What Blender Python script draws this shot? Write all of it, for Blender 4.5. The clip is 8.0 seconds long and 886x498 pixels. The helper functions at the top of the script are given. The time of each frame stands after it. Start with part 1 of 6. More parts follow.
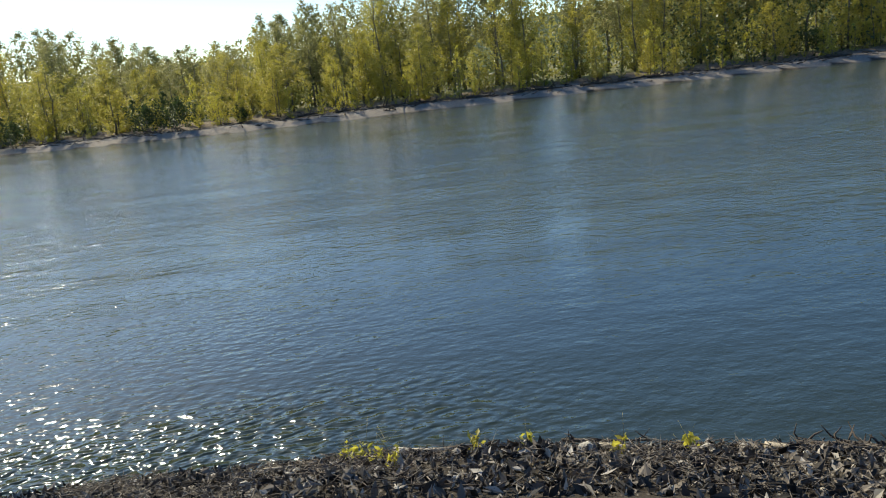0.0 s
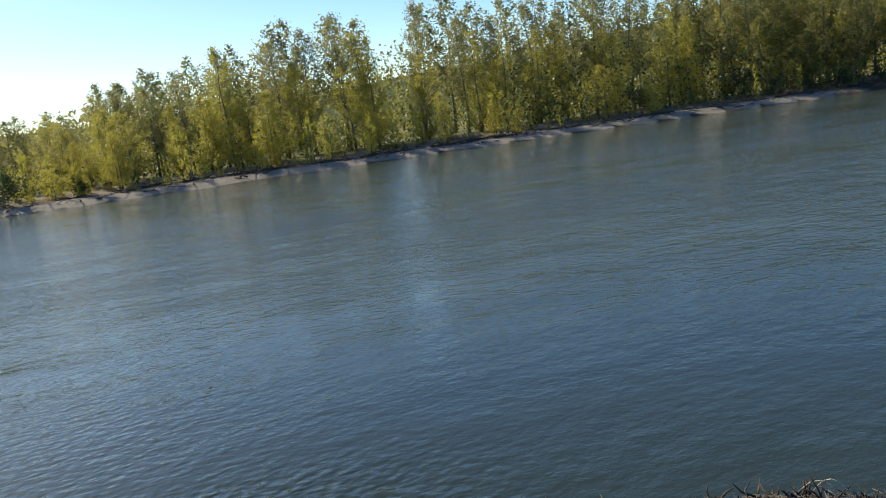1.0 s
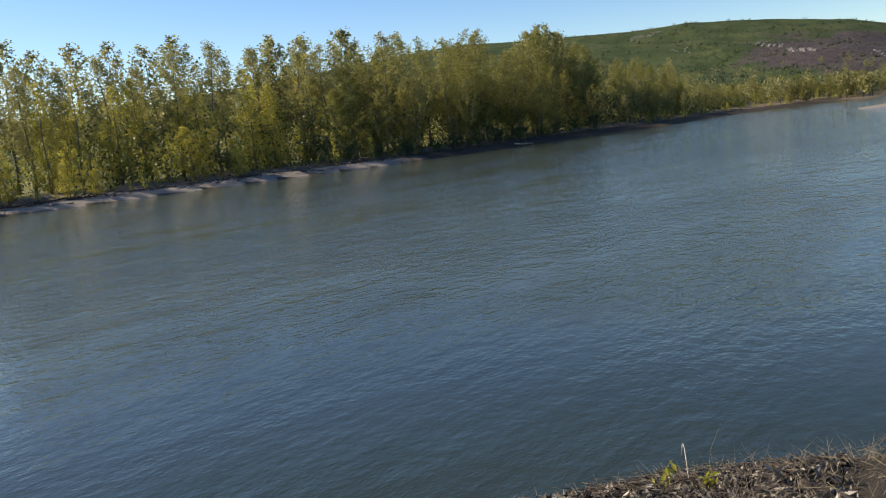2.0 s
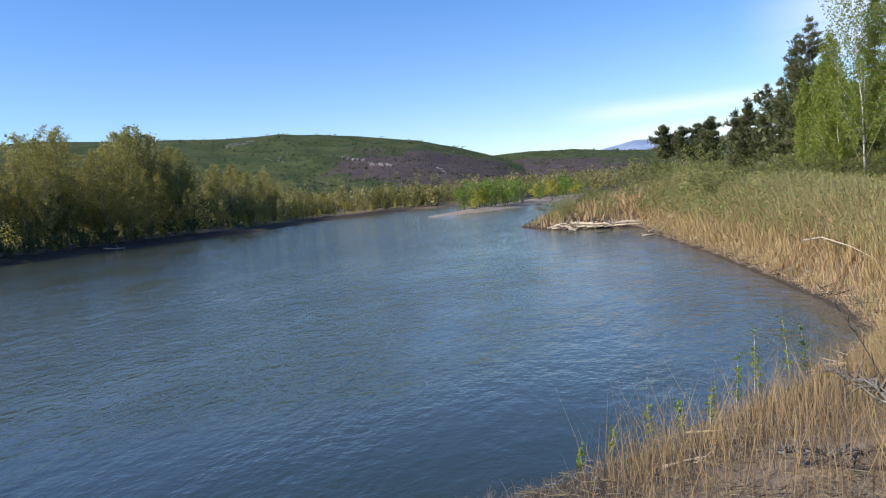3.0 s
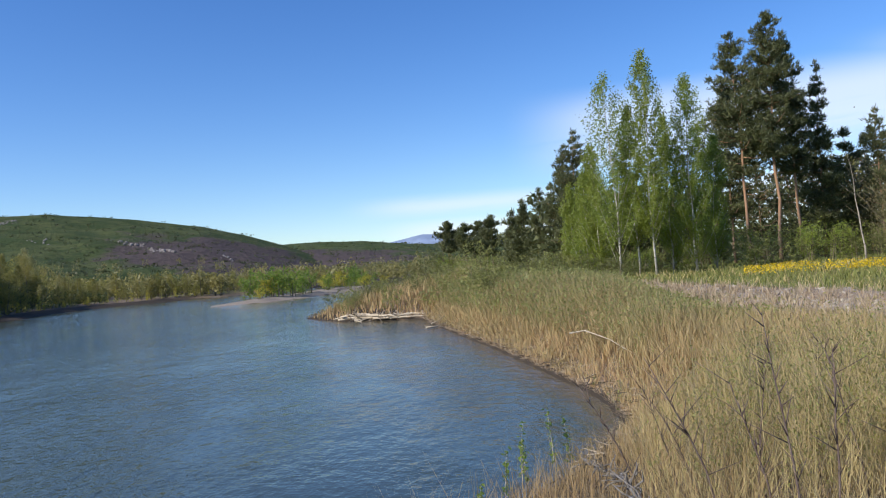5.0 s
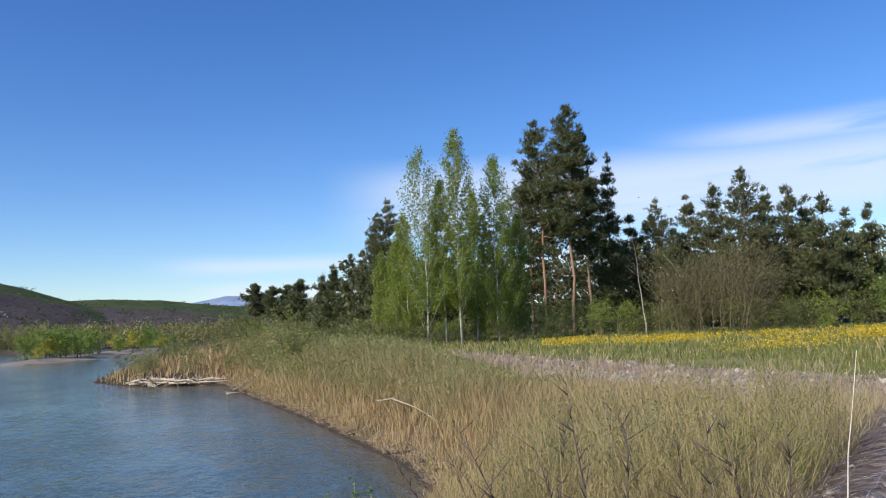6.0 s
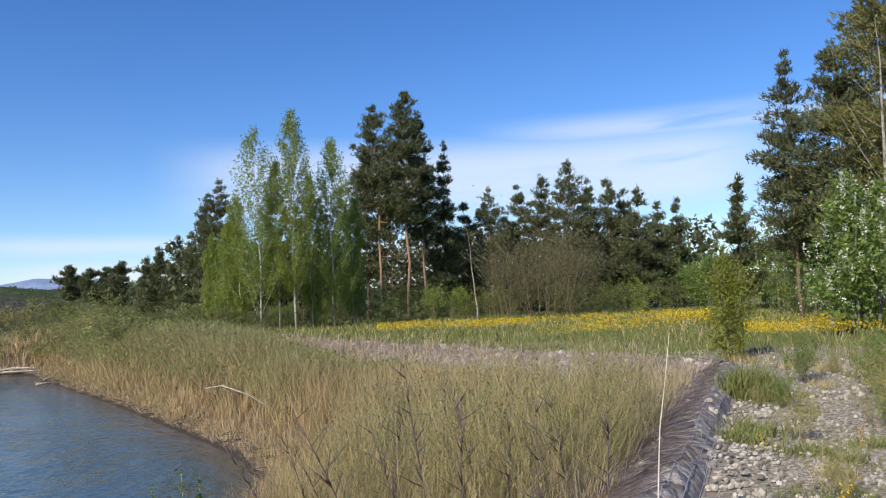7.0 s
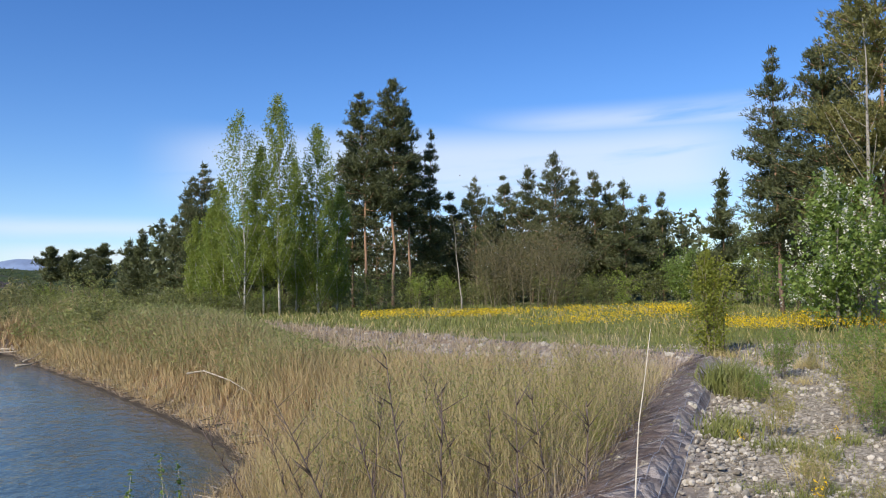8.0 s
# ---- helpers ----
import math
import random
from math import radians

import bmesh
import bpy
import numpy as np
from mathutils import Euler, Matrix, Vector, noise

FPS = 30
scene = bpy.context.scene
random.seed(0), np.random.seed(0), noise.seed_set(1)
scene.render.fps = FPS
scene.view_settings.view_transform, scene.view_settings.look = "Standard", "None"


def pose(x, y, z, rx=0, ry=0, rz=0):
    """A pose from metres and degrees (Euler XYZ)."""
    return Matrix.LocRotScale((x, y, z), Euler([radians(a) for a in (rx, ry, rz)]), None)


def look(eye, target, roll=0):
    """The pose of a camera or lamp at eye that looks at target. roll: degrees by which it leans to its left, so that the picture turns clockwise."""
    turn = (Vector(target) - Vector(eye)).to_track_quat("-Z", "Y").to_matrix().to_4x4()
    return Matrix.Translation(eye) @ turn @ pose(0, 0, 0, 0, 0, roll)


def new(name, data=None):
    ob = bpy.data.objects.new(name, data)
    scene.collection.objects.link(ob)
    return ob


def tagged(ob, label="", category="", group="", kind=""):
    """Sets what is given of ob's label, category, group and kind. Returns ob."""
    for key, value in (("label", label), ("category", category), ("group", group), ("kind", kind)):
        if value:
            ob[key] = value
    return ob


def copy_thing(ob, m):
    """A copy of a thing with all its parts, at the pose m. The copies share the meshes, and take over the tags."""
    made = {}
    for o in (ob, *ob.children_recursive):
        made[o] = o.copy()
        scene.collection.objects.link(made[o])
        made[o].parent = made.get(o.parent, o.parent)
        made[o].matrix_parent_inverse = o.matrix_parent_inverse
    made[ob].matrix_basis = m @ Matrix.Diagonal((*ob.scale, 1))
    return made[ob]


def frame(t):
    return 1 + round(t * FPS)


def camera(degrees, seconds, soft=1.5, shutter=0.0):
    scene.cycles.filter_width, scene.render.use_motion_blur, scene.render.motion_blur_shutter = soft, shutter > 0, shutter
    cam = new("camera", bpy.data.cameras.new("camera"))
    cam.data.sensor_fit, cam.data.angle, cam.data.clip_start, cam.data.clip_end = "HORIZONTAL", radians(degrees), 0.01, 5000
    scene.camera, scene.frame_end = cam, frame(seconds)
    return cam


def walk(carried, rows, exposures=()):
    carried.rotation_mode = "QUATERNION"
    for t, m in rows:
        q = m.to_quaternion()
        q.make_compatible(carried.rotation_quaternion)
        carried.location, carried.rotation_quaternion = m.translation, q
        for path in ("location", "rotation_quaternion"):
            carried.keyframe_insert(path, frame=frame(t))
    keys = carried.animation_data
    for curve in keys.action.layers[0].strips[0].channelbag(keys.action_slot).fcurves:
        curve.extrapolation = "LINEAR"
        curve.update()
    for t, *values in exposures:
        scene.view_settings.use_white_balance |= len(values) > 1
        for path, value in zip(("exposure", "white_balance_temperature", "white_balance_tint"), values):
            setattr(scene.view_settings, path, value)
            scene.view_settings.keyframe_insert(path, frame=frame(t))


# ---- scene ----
cam = camera(59.3, 8.0, soft=1.1)
PATH = [
    (0, 0.23, 0.17, 3.50, 83.02, -12.39, 6.58),
    (0.1, 0.21, 0.09, 3.56, 84.08, -13.28, 7.63),
    (0.5, 0.08, 0.00, 3.62, 78.83, -11.03, 6.57),
    (1, -0.19, -0.10, 3.65, 71.88, -9.30, 8.01),
    (1.5, -0.17, -0.10, 3.61, 62.08, -10.43, 8.56),
    (1.7, -0.20, -0.06, 3.62, 54.95, -9.99, 7.65),
    (2.8, -0.10, -0.24, 3.59, 13.88, -4.51, 5.35),
    (3, -0.10, -0.24, 3.58, 12.43, -3.90, 5.35),
    (3.5, -0.08, -0.17, 3.62, 9.69, 0.41, 6.66),
    (4, -0.08, -0.06, 3.56, 7.11, 0.38, 6.79),
    (4.5, 0.03, 0.09, 3.53, 5.94, 0.78, 4.96),
    (4.7, 0.14, 0.14, 3.59, 1.84, 1.19, 4.25),
    (5.8, 0.02, 0.06, 3.57, -12.88, 3.62, 2.91),
    (6, 0.03, 0.11, 3.58, -17.61, 5.57, 2.32),
    (6.5, 0.05, 0.13, 3.59, -28.87, 6.47, 2.21),
    (7, -0.00, 0.13, 3.58, -29.63, 3.97, 2.30),
    (7.5, 0.10, 0.11, 3.56, -29.62, 2.44, 1.38),
    (8, 0.01, 0.13, 3.60, -30.68, 3.12, 1.16),
]


def aim(x, y, z, yaw, pitch, lean):
    """A camera pose from heading, pitch and the lean by which the horizon rises to the right."""
    return pose(x, y, z, 0, 0, yaw) @ pose(0, 0, 0, 90 + pitch) @ pose(0, 0, 0, 0, 0, -lean)


walk(cam, [(t, aim(*p)) for t, *p in PATH],
     exposures=[(0, 0.42, 7250, 0), (1, 0.35, 7400, 1), (1.5, 0.37, 7900, 6), (1.7, 0.38, 7900, 6), (2.8, 0.48, 6600, 12), (3.5, 0.40, 6450, 10), (4.1, 0.33, 6400, 10), (4.7, 0.31, 6400, 10), (5.8, 0.15, 6300, 10), (8, 0.15, 6300, 10)])

# ---- world and sun ----
SUN_AZ, SUN_EL = 115.0, 36.0  # azimuth counted from +y towards -x


def node(tree, kind, **values):
    n = tree.nodes.new(kind)
    for key, value in values.items():
        if key in n.inputs:
            n.inputs[key].default_value = value
        else:
            setattr(n, key, value)
    return n


class Nodes:
    """Short forms for building a node tree."""

    def __init__(self, tree):
        self.t = tree

    def add(self, kind, **values):
        return node(self.t, kind, **values)

    def put(self, socket, value):
        if isinstance(value, bpy.types.NodeSocket):
            self.t.links.new(value, socket)
        else:
            socket.default_value = value

    def math(self, op, a, b=0.0, clamp=False):
        n = self.add("ShaderNodeMath", operation=op, use_clamp=clamp)
        self.put(n.inputs[0], a)
        self.put(n.inputs[1], b)
        return n.outputs[0]

    def ramp(self, value, lo, hi, a=0.0, b=1.0):
        n = self.add("ShaderNodeMapRange", interpolation_type="SMOOTHSTEP")
        for k, v in enumerate((value, lo, hi, a, b)):
            self.put(n.inputs[k], v)
        return n.outputs[0]

    def mix(self, fac, a, b, blend="MIX"):
        n = self.add("ShaderNodeMix", data_type="RGBA", blend_type=blend)
        self.put(n.inputs[0], fac)
        for k, c in ((6, a), (7, b)):
            self.put(n.inputs[k], c if isinstance(c, bpy.types.NodeSocket) else (*c[:3], 1))
        return n.outputs[2]

    def noise(self, vector, scale, detail=3.0, rough=0.55):
        n = self.add("ShaderNodeTexNoise")
        self.put(n.inputs["Vector"], vector)
        n.inputs["Scale"].default_value = scale
        n.inputs["Detail"].default_value = detail
        n.inputs["Roughness"].default_value = rough
        return n.outputs["Fac"]

    def stretch(self, vector, scale, turn=(0, 0, 0)):
        n = self.add("ShaderNodeMapping")
        self.put(n.inputs["Vector"], vector)
        n.inputs["Scale"].default_value = scale
        n.inputs["Rotation"].default_value = turn
        return n.outputs[0]


def make_world():
    world = bpy.data.worlds.new("sky")
    world.use_nodes = True
    t = world.node_tree
    t.nodes.clear()
    k = Nodes(t)
    sky = k.add("ShaderNodeTexSky", sky_type="NISHITA", sun_disc=False, sun_elevation=radians(SUN_EL),
                sun_rotation=radians(-SUN_AZ), altitude=600.0, air_density=1.0, dust_density=0.6, ozone_density=3.6)
    way = k.add("ShaderNodeTexCoord").outputs["Generated"]
    x, y, z = k.add("ShaderNodeSeparateXYZ"), None, None
    k.put(x.inputs[0], way)
    x, y, z = x.outputs
    az = k.math("MULTIPLY", k.math("ARCTAN2", k.math("MULTIPLY", x, -1.0), y), 57.3)
    el = k.math("MULTIPLY", k.math("ARCSINE", z), 57.3)
    flat = k.add("ShaderNodeCombineXYZ")
    k.put(flat.inputs[0], k.math("MULTIPLY", az, 0.035))
    k.put(flat.inputs[1], k.math("MULTIPLY", k.math("ADD", el, k.math("MULTIPLY", az, 0.05)), 0.26))
    wisps = k.noise(flat.outputs[0], 2.2, 5.0, 0.5)
    soft = k.noise(flat.outputs[0], 0.9, 2.0, 0.5)

    def cloud(az0, az1, el0, el1, fade_az, fade_el, bias):
        a = k.math("MULTIPLY", k.ramp(az, az0 - fade_az, az0 + fade_az), k.ramp(az, az1 + fade_az, az1 - fade_az))
        e = k.math("MULTIPLY", k.ramp(el, el0 - fade_el, el0 + fade_el), k.ramp(el, el1 + fade_el, el1 - fade_el))
        m = k.math("MULTIPLY", a, e)
        grain = k.ramp(k.math("ADD", k.math("MULTIPLY", wisps, 0.6), k.math("MULTIPLY", soft, 0.4)), 0.42 - bias, 0.62 - bias)
        return k.math("MULTIPLY", m, grain)

    bands = [cloud(-13, 1, 4.3, 5.1, 3.5, 0.7, 0.14), cloud(-16, -1, 2.2, 3.4, 3.0, 0.6, 0.16), cloud(-52, -13, 6.5, 11.2, 5.0, 1.4, 0.16),
             cloud(-62, -36, 11.4, 12.6, 6.0, 1.0, 0.10), cloud(-75, -20, 1.0, 6.0, 8.0, 2.0, 0.0)]
    amount = bands[0]
    for b in bands[1:]:
        amount = k.math("MAXIMUM", amount, b)
    amount = k.math("MULTIPLY", amount, 0.68)
    deep = k.add("ShaderNodeHueSaturation", Hue=0.511, Saturation=1.25)
    k.put(deep.inputs["Color"], sky.outputs[0])
    out = k.mix(amount, deep.outputs[0], (5.3, 5.7, 6.4))
    bg = k.add("ShaderNodeBackground", Strength=0.142)
    k.put(bg.inputs[0], out)
    end = k.add("ShaderNodeOutputWorld")
    t.links.new(bg.outputs[0], end.inputs[0])
    scene.world = world


make_world()
sun = new("sun", bpy.data.lights.new("sun", "SUN"))
sun.data.energy, sun.data.angle, sun.data.color = 4.8, radians(0.53), (1.0, 0.93, 0.82)
sun_from = Vector((-math.sin(radians(SUN_AZ)) * math.cos(radians(SUN_EL)), math.cos(radians(SUN_AZ)) * math.cos(radians(SUN_EL)), math.sin(radians(SUN_EL))))
sun.matrix_world = look(sun_from * 50, (0, 0, 0))


# ---- materials ----
def material(name, rough=0.8, spec=0.3):
    m = bpy.data.materials.new(name)
    m.use_nodes = True
    t = m.node_tree
    k = Nodes(t)
    b = t.nodes["Principled BSDF"]
    b.inputs["Roughness"].default_value = rough
    b.inputs["Specular IOR Level"].default_value = spec
    return m, k, b


def bumped(k, b, height, strength, distance):
    n = k.add("ShaderNodeBump", Strength=strength, Distance=distance)
    k.put(n.inputs["Height"], height)
    k.t.links.new(n.outputs[0], b.inputs["Normal"])


def object_coords(k):
    return k.add("ShaderNodeTexCoord").outputs["Object"]


def leaf_material(name, young, old, glow=0.45, tint=0.25):
    """Leaves that let light through; every leaf and every plant differs a little."""
    m, k, b = material(name, 0.5, 0.35)
    island = k.add("ShaderNodeNewGeometry").outputs["Random Per Island"]
    plant = k.add("ShaderNodeObjectInfo").outputs["Random"]
    c = k.mix(island, young, old)
    c = k.mix(k.math("MULTIPLY", plant, tint), c, (old[0] * 1.5, old[1] * 0.9, old[2] * 0.7))
    big = k.noise(object_coords(k), 0.5, 2.0)
    c = k.mix(k.ramp(big, 0.35, 0.7, 0.0, 0.4), c, tuple(v * 0.6 for v in old))
    k.put(b.inputs["Base Color"], c)
    tr = k.add("ShaderNodeBsdfTranslucent")
    k.put(tr.inputs[0], k.mix(0.5, c, tuple(v * 1.6 for v in young)))
    mix = k.add("ShaderNodeMixShader", Fac=glow)
    k.t.links.new(b.outputs[0], mix.inputs[1])
    k.t.links.new(tr.outputs[0], mix.inputs[2])
    k.t.links.new(mix.outputs[0], k.t.nodes["Material Output"].inputs[0])
    return m


def bark_material(name, low, high, patch, band=0.0):
    m, k, b = material(name, 0.9, 0.15)
    at = object_coords(k)
    streak = k.noise(k.stretch(at, (6, 6, 1.2)), 3.0, 4.0)
    c = k.mix(k.ramp(streak, 0.3, 0.7), low, high)
    marks = k.noise(k.stretch(at, (1.5, 1.5, 5.0)), 1.6, 3.0)
    c = k.mix(k.ramp(marks, 0.55, 0.68, 0.0, 0.8), c, patch)
    if band:  # orange upper trunk, as old pines have it
        x = k.add("ShaderNodeSeparateXYZ")
        k.put(x.inputs[0], at)
        c = k.mix(k.ramp(x.outputs[2], 2.0, 5.0, 0.0, band), c, (0.38, 0.225, 0.13))
    k.put(b.inputs["Base Color"], c)
    bumped(k, b, streak, 0.6, 0.03)
    return m


def plain_material(name, a, bcol, scale=3.0, rough=0.85, bump=0.3):
    m, k, b = material(name, rough, 0.25)
    at = object_coords(k)
    n = k.noise(at, scale, 5.0)
    f = k.noise(at, scale * 9, 3.0)
    c = k.mix(k.ramp(n, 0.3, 0.7), a, bcol)
    c = k.mix(k.ramp(f, 0.4, 0.75, 0.0, 0.35), c, tuple(v * 0.45 for v in a))
    k.put(b.inputs["Base Color"], c)
    if bump:
        bumped(k, b, f, bump, 0.02)
    return m


def blade_material(name, low, mid, top, height, glow=0.3, vary=0.5):
    """Grass and stems, coloured from foot to tip, with each blade different."""
    m, k, b = material(name, 0.65, 0.25)
    geo = k.add("ShaderNodeNewGeometry")
    island = geo.outputs["Random Per Island"]
    along = k.add("ShaderNodeAttribute", attribute_name="along").outputs["Fac"]
    c = k.mix(k.ramp(along, 0.05, 0.5), low, mid)
    c = k.mix(k.ramp(along, 0.5, 1.0), c, top)
    c = k.mix(k.math("MULTIPLY", island, vary), c, tuple(min(1, v * 1.7 + 0.03) for v in low))
    patch = k.noise(geo.outputs["Position"], 0.35, 3.0)
    c = k.mix(k.ramp(patch, 0.35, 0.7, 0.0, 0.45), c, tuple(v * 0.65 for v in mid))
    k.put(b.inputs["Base Color"], c)
    tr = k.add("ShaderNodeBsdfTranslucent")
    k.put(tr.inputs[0], c)
    mix = k.add("ShaderNodeMixShader", Fac=glow)
    k.t.links.new(b.outputs[0], mix.inputs[1])
    k.t.links.new(tr.outputs[0], mix.inputs[2])
    k.t.links.new(mix.outputs[0], k.t.nodes["Material Output"].inputs[0])
    return m


def ground_material():
    m, k, b = material("earth", 0.95, 0.15)
    at = k.add("ShaderNodeNewGeometry").outputs["Position"]
    zone = k.add("ShaderNodeSeparateColor")
    k.t.links.new(k.add("ShaderNodeAttribute", attribute_name="zone").outputs["Color"], zone.inputs[0])
    broad, fine, grit = k.noise(at, 0.35, 5.0), k.noise(at, 3.5, 5.0), k.noise(at, 22.0, 4.0)
    soil = k.mix(k.ramp(fine, 0.3, 0.7), (0.125, 0.093, 0.066), (0.26, 0.20, 0.14))
    sand = k.mix(k.ramp(fine, 0.35, 0.7), (0.28, 0.235, 0.19), (0.20, 0.165, 0.13))
    sand = k.mix(k.ramp(grit, 0.5, 0.7, 0.0, 0.5), sand, (0.42, 0.38, 0.33))
    gravel = k.mix(k.ramp(grit, 0.4, 0.65), (0.20, 0.165, 0.115), (0.46, 0.40, 0.31))
    grass = k.mix(k.ramp(fine, 0.3, 0.75), (0.10, 0.13, 0.035), (0.22, 0.22, 0.07))
    grass = k.mix(k.ramp(broad, 0.45, 0.7, 0.0, 0.6), grass, (0.26, 0.21, 0.11))
    wob = k.math("MULTIPLY", k.math("SUBTRACT", fine, 0.5), 0.7)
    c = k.mix(k.ramp(k.math("ADD", zone.outputs[1], wob), 0.35, 0.65), soil, grass)
    c = k.mix(k.ramp(k.math("ADD", zone.outputs[0], wob), 0.35, 0.65), c, k.mix(k.ramp(k.math("ADD", zone.outputs[0], 0.0), 1.2, 1.6), sand, gravel))
    c = k.mix(k.ramp(k.math("ADD", zone.outputs[2], wob), 0.35, 0.65), c, (0.05, 0.04, 0.03))
    k.put(b.inputs["Base Color"], c)
    bumped(k, b, k.math("ADD", grit, fine), 0.6, 0.05)
    return m


def water_material():
    m, k, b = material("river_water", 0.02, 0.5)
    at = k.add("ShaderNodeNewGeometry").outputs["Position"]
    b.inputs["IOR"].default_value = 1.33
    silt = k.noise(k.stretch(at, (0.05, 0.02, 1)), 1.0, 4.0)
    base = k.mix(k.ramp(silt, 0.3, 0.7), (0.046, 0.062, 0.050), (0.062, 0.079, 0.061))
    turn = (0, 0, radians(6))
    swell = k.noise(k.stretch(at, (0.70, 0.42, 1), turn), 1.0, 3.0)
    chop = k.noise(k.stretch(at, (2.4, 1.5, 1), turn), 1.0, 4.0, 0.6)
    ripple = k.noise(k.stretch(at, (5.6, 3.8, 1), turn), 1.0, 3.0, 0.6)
    boils = k.math("ADD", k.math("MULTIPLY", k.noise(k.stretch(at, (0.10, 0.035, 1), turn), 1.0, 3.0), 0.5), k.math("MULTIPLY", k.noise(k.stretch(at, (0.34, 0.13, 1), turn), 1.0, 3.0), 0.5))
    calm = k.ramp(boils, 0.38, 0.62, 0.5, 1.3)
    h = k.math("ADD", k.math("MULTIPLY", k.math("SUBTRACT", swell, 0.5), 0.52), k.math("ADD", k.math("MULTIPLY", k.math("SUBTRACT", chop, 0.5), 0.31), k.math("MULTIPLY", k.math("SUBTRACT", ripple, 0.5), 0.15)))
    x = k.add("ShaderNodeSeparateXYZ")
    k.put(x.inputs[0], at)
    riffle = k.math("MULTIPLY", k.ramp(x.outputs[0], -26, -9), k.ramp(x.outputs[1], 4, -3))
    near_bank = k.math("MULTIPLY", k.ramp(x.outputs[0], -20, -9), k.ramp(x.outputs[1], 17, 8))
    # Base colour made darker by position, towards the close bank
    deep = k.mix(k.math("MULTIPLY", near_bank, 0.75), base, (0.018, 0.026, 0.017))
    # Brown shallows over sand, with the reeds' reflection painted in as well
    shoal_reflect = k.add("ShaderNodeAttribute", attribute_name="shoal_reflect").outputs["Fac"]
    sandy = k.math("ADD", shoal_reflect, k.math("MULTIPLY", k.math("SUBTRACT", k.noise(at, 0.5, 3.0), 0.5), 0.35))
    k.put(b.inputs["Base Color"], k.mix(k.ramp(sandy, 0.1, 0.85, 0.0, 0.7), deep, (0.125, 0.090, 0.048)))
    edge = k.math("MULTIPLY", k.ramp(x.outputs[0], -9.5, -7.2), 0.8)
    lap = k.noise(k.stretch(at, (7.5, 5.2, 1), turn), 1.0, 0.8, 0.4)
    h = k.math("MULTIPLY", h, k.math("MULTIPLY", calm, k.ramp(near_bank, 0.0, 1.0, 1.0, 0.34)))
    h = k.math("ADD", h, k.math("MULTIPLY", k.math("MULTIPLY", k.math("SUBTRACT", lap, 0.5), riffle), k.math("ADD", 0.10, k.math("MULTIPLY", edge, 0.55))))
    k.put(b.inputs["Roughness"], k.ramp(riffle, 0.0, 1.0, 0.05, 0.085))
    bumped(k, b, h, 1.0, 0.20)
    return m


def hill_material():
    m, k, b = material("hill_cover", 0.95, 0.1)
    at = k.add("ShaderNodeNewGeometry").outputs["Position"]
    zone = k.add("ShaderNodeSeparateColor")
    k.t.links.new(k.add("ShaderNodeAttribute", attribute_name="zone").outputs["Color"], zone.inputs[0])
    broad, mid, fine = k.noise(at, 0.006, 5.0), k.noise(at, 0.028, 6.0, 0.65), k.noise(at, 0.16, 5.0, 0.65)
    c = k.mix(k.ramp(mid, 0.35, 0.7), (0.040, 0.060, 0.020), (0.086, 0.100, 0.038))
    c = k.mix(k.ramp(fine, 0.5, 0.68, 0.0, 0.7), c, (0.030, 0.048, 0.022))
    wob = k.math("MULTIPLY", k.math("SUBTRACT", k.math("ADD", broad, mid), 1.0), 1.4)
    burnt = k.mix(k.ramp(fine, 0.3, 0.7), (0.055, 0.042, 0.046), (0.105, 0.078, 0.078))
    c = k.mix(k.ramp(k.math("ADD", zone.outputs[0], wob), 0.35, 0.65, 0.0, 0.9), c, burnt)
    c = k.mix(k.ramp(k.math("ADD", zone.outputs[1], wob), 0.45, 0.6), c, (0.27, 0.22, 0.20))
    k.put(b.inputs["Base Color"], c)
    bumped(k, b, fine, 1.0, 3.0)
    return m


def gabion_material():
    m, k, b = material("packed_stone", 0.85, 0.25)
    at = object_coords(k)
    cell = k.add("ShaderNodeTexVoronoi", Scale=6.5)
    k.put(cell.inputs["Vector"], at)
    grey = k.add("ShaderNodeSeparateColor")
    k.put(grey.inputs[0], cell.outputs["Color"])
    c = k.mix(grey.outputs[0], (0.22, 0.185, 0.165), (0.46, 0.40, 0.36))
    c = k.mix(k.ramp(k.noise(at, 2.0, 4.0), 0.45, 0.7, 0.0, 0.6), c, (0.24, 0.18, 0.14))
    k.put(b.inputs["Base Color"], c)
    lump = k.math("SUBTRACT", 1.0, cell.outputs["Distance"])
    bumped(k, b, k.math("ADD", lump, k.math("MULTIPLY", k.noise(at, 40, 3.0), 0.3)), 1.0, 0.08)
    return m


PACKED = gabion_material()
GROUND, WATER, HILL = ground_material(), water_material(), hill_material()
POPLAR_LEAF = leaf_material("poplar_leaf", (0.43, 0.385, 0.07), (0.28, 0.28, 0.06), 0.55, 0.4)
GREY_POPLAR = leaf_material("grey_poplar_leaf", (0.33, 0.32, 0.13), (0.21, 0.215, 0.09), 0.5, 0.3)
GREEN_LEAF = leaf_material("aspen_leaf", (0.24, 0.33, 0.06), (0.12, 0.20, 0.035), 0.5)
SHRUB_LEAF = leaf_material("willow_leaf", (0.46, 0.42, 0.065), (0.32, 0.32, 0.055), 0.55)
# Own dark green of the bushes; also paints shade inside the far wood
DARK_LEAF = leaf_material("dark_shade_leaf", (0.07, 0.10, 0.03), (0.04, 0.06, 0.02), 0.3)
NEEDLE = leaf_material("pine_needle", (0.150, 0.158, 0.060), (0.062, 0.076, 0.032), 0.15, 0.0)
ASPEN_LEAF = leaf_material("fresh_aspen_leaf", (0.31, 0.37, 0.068), (0.145, 0.195, 0.038), 0.48)
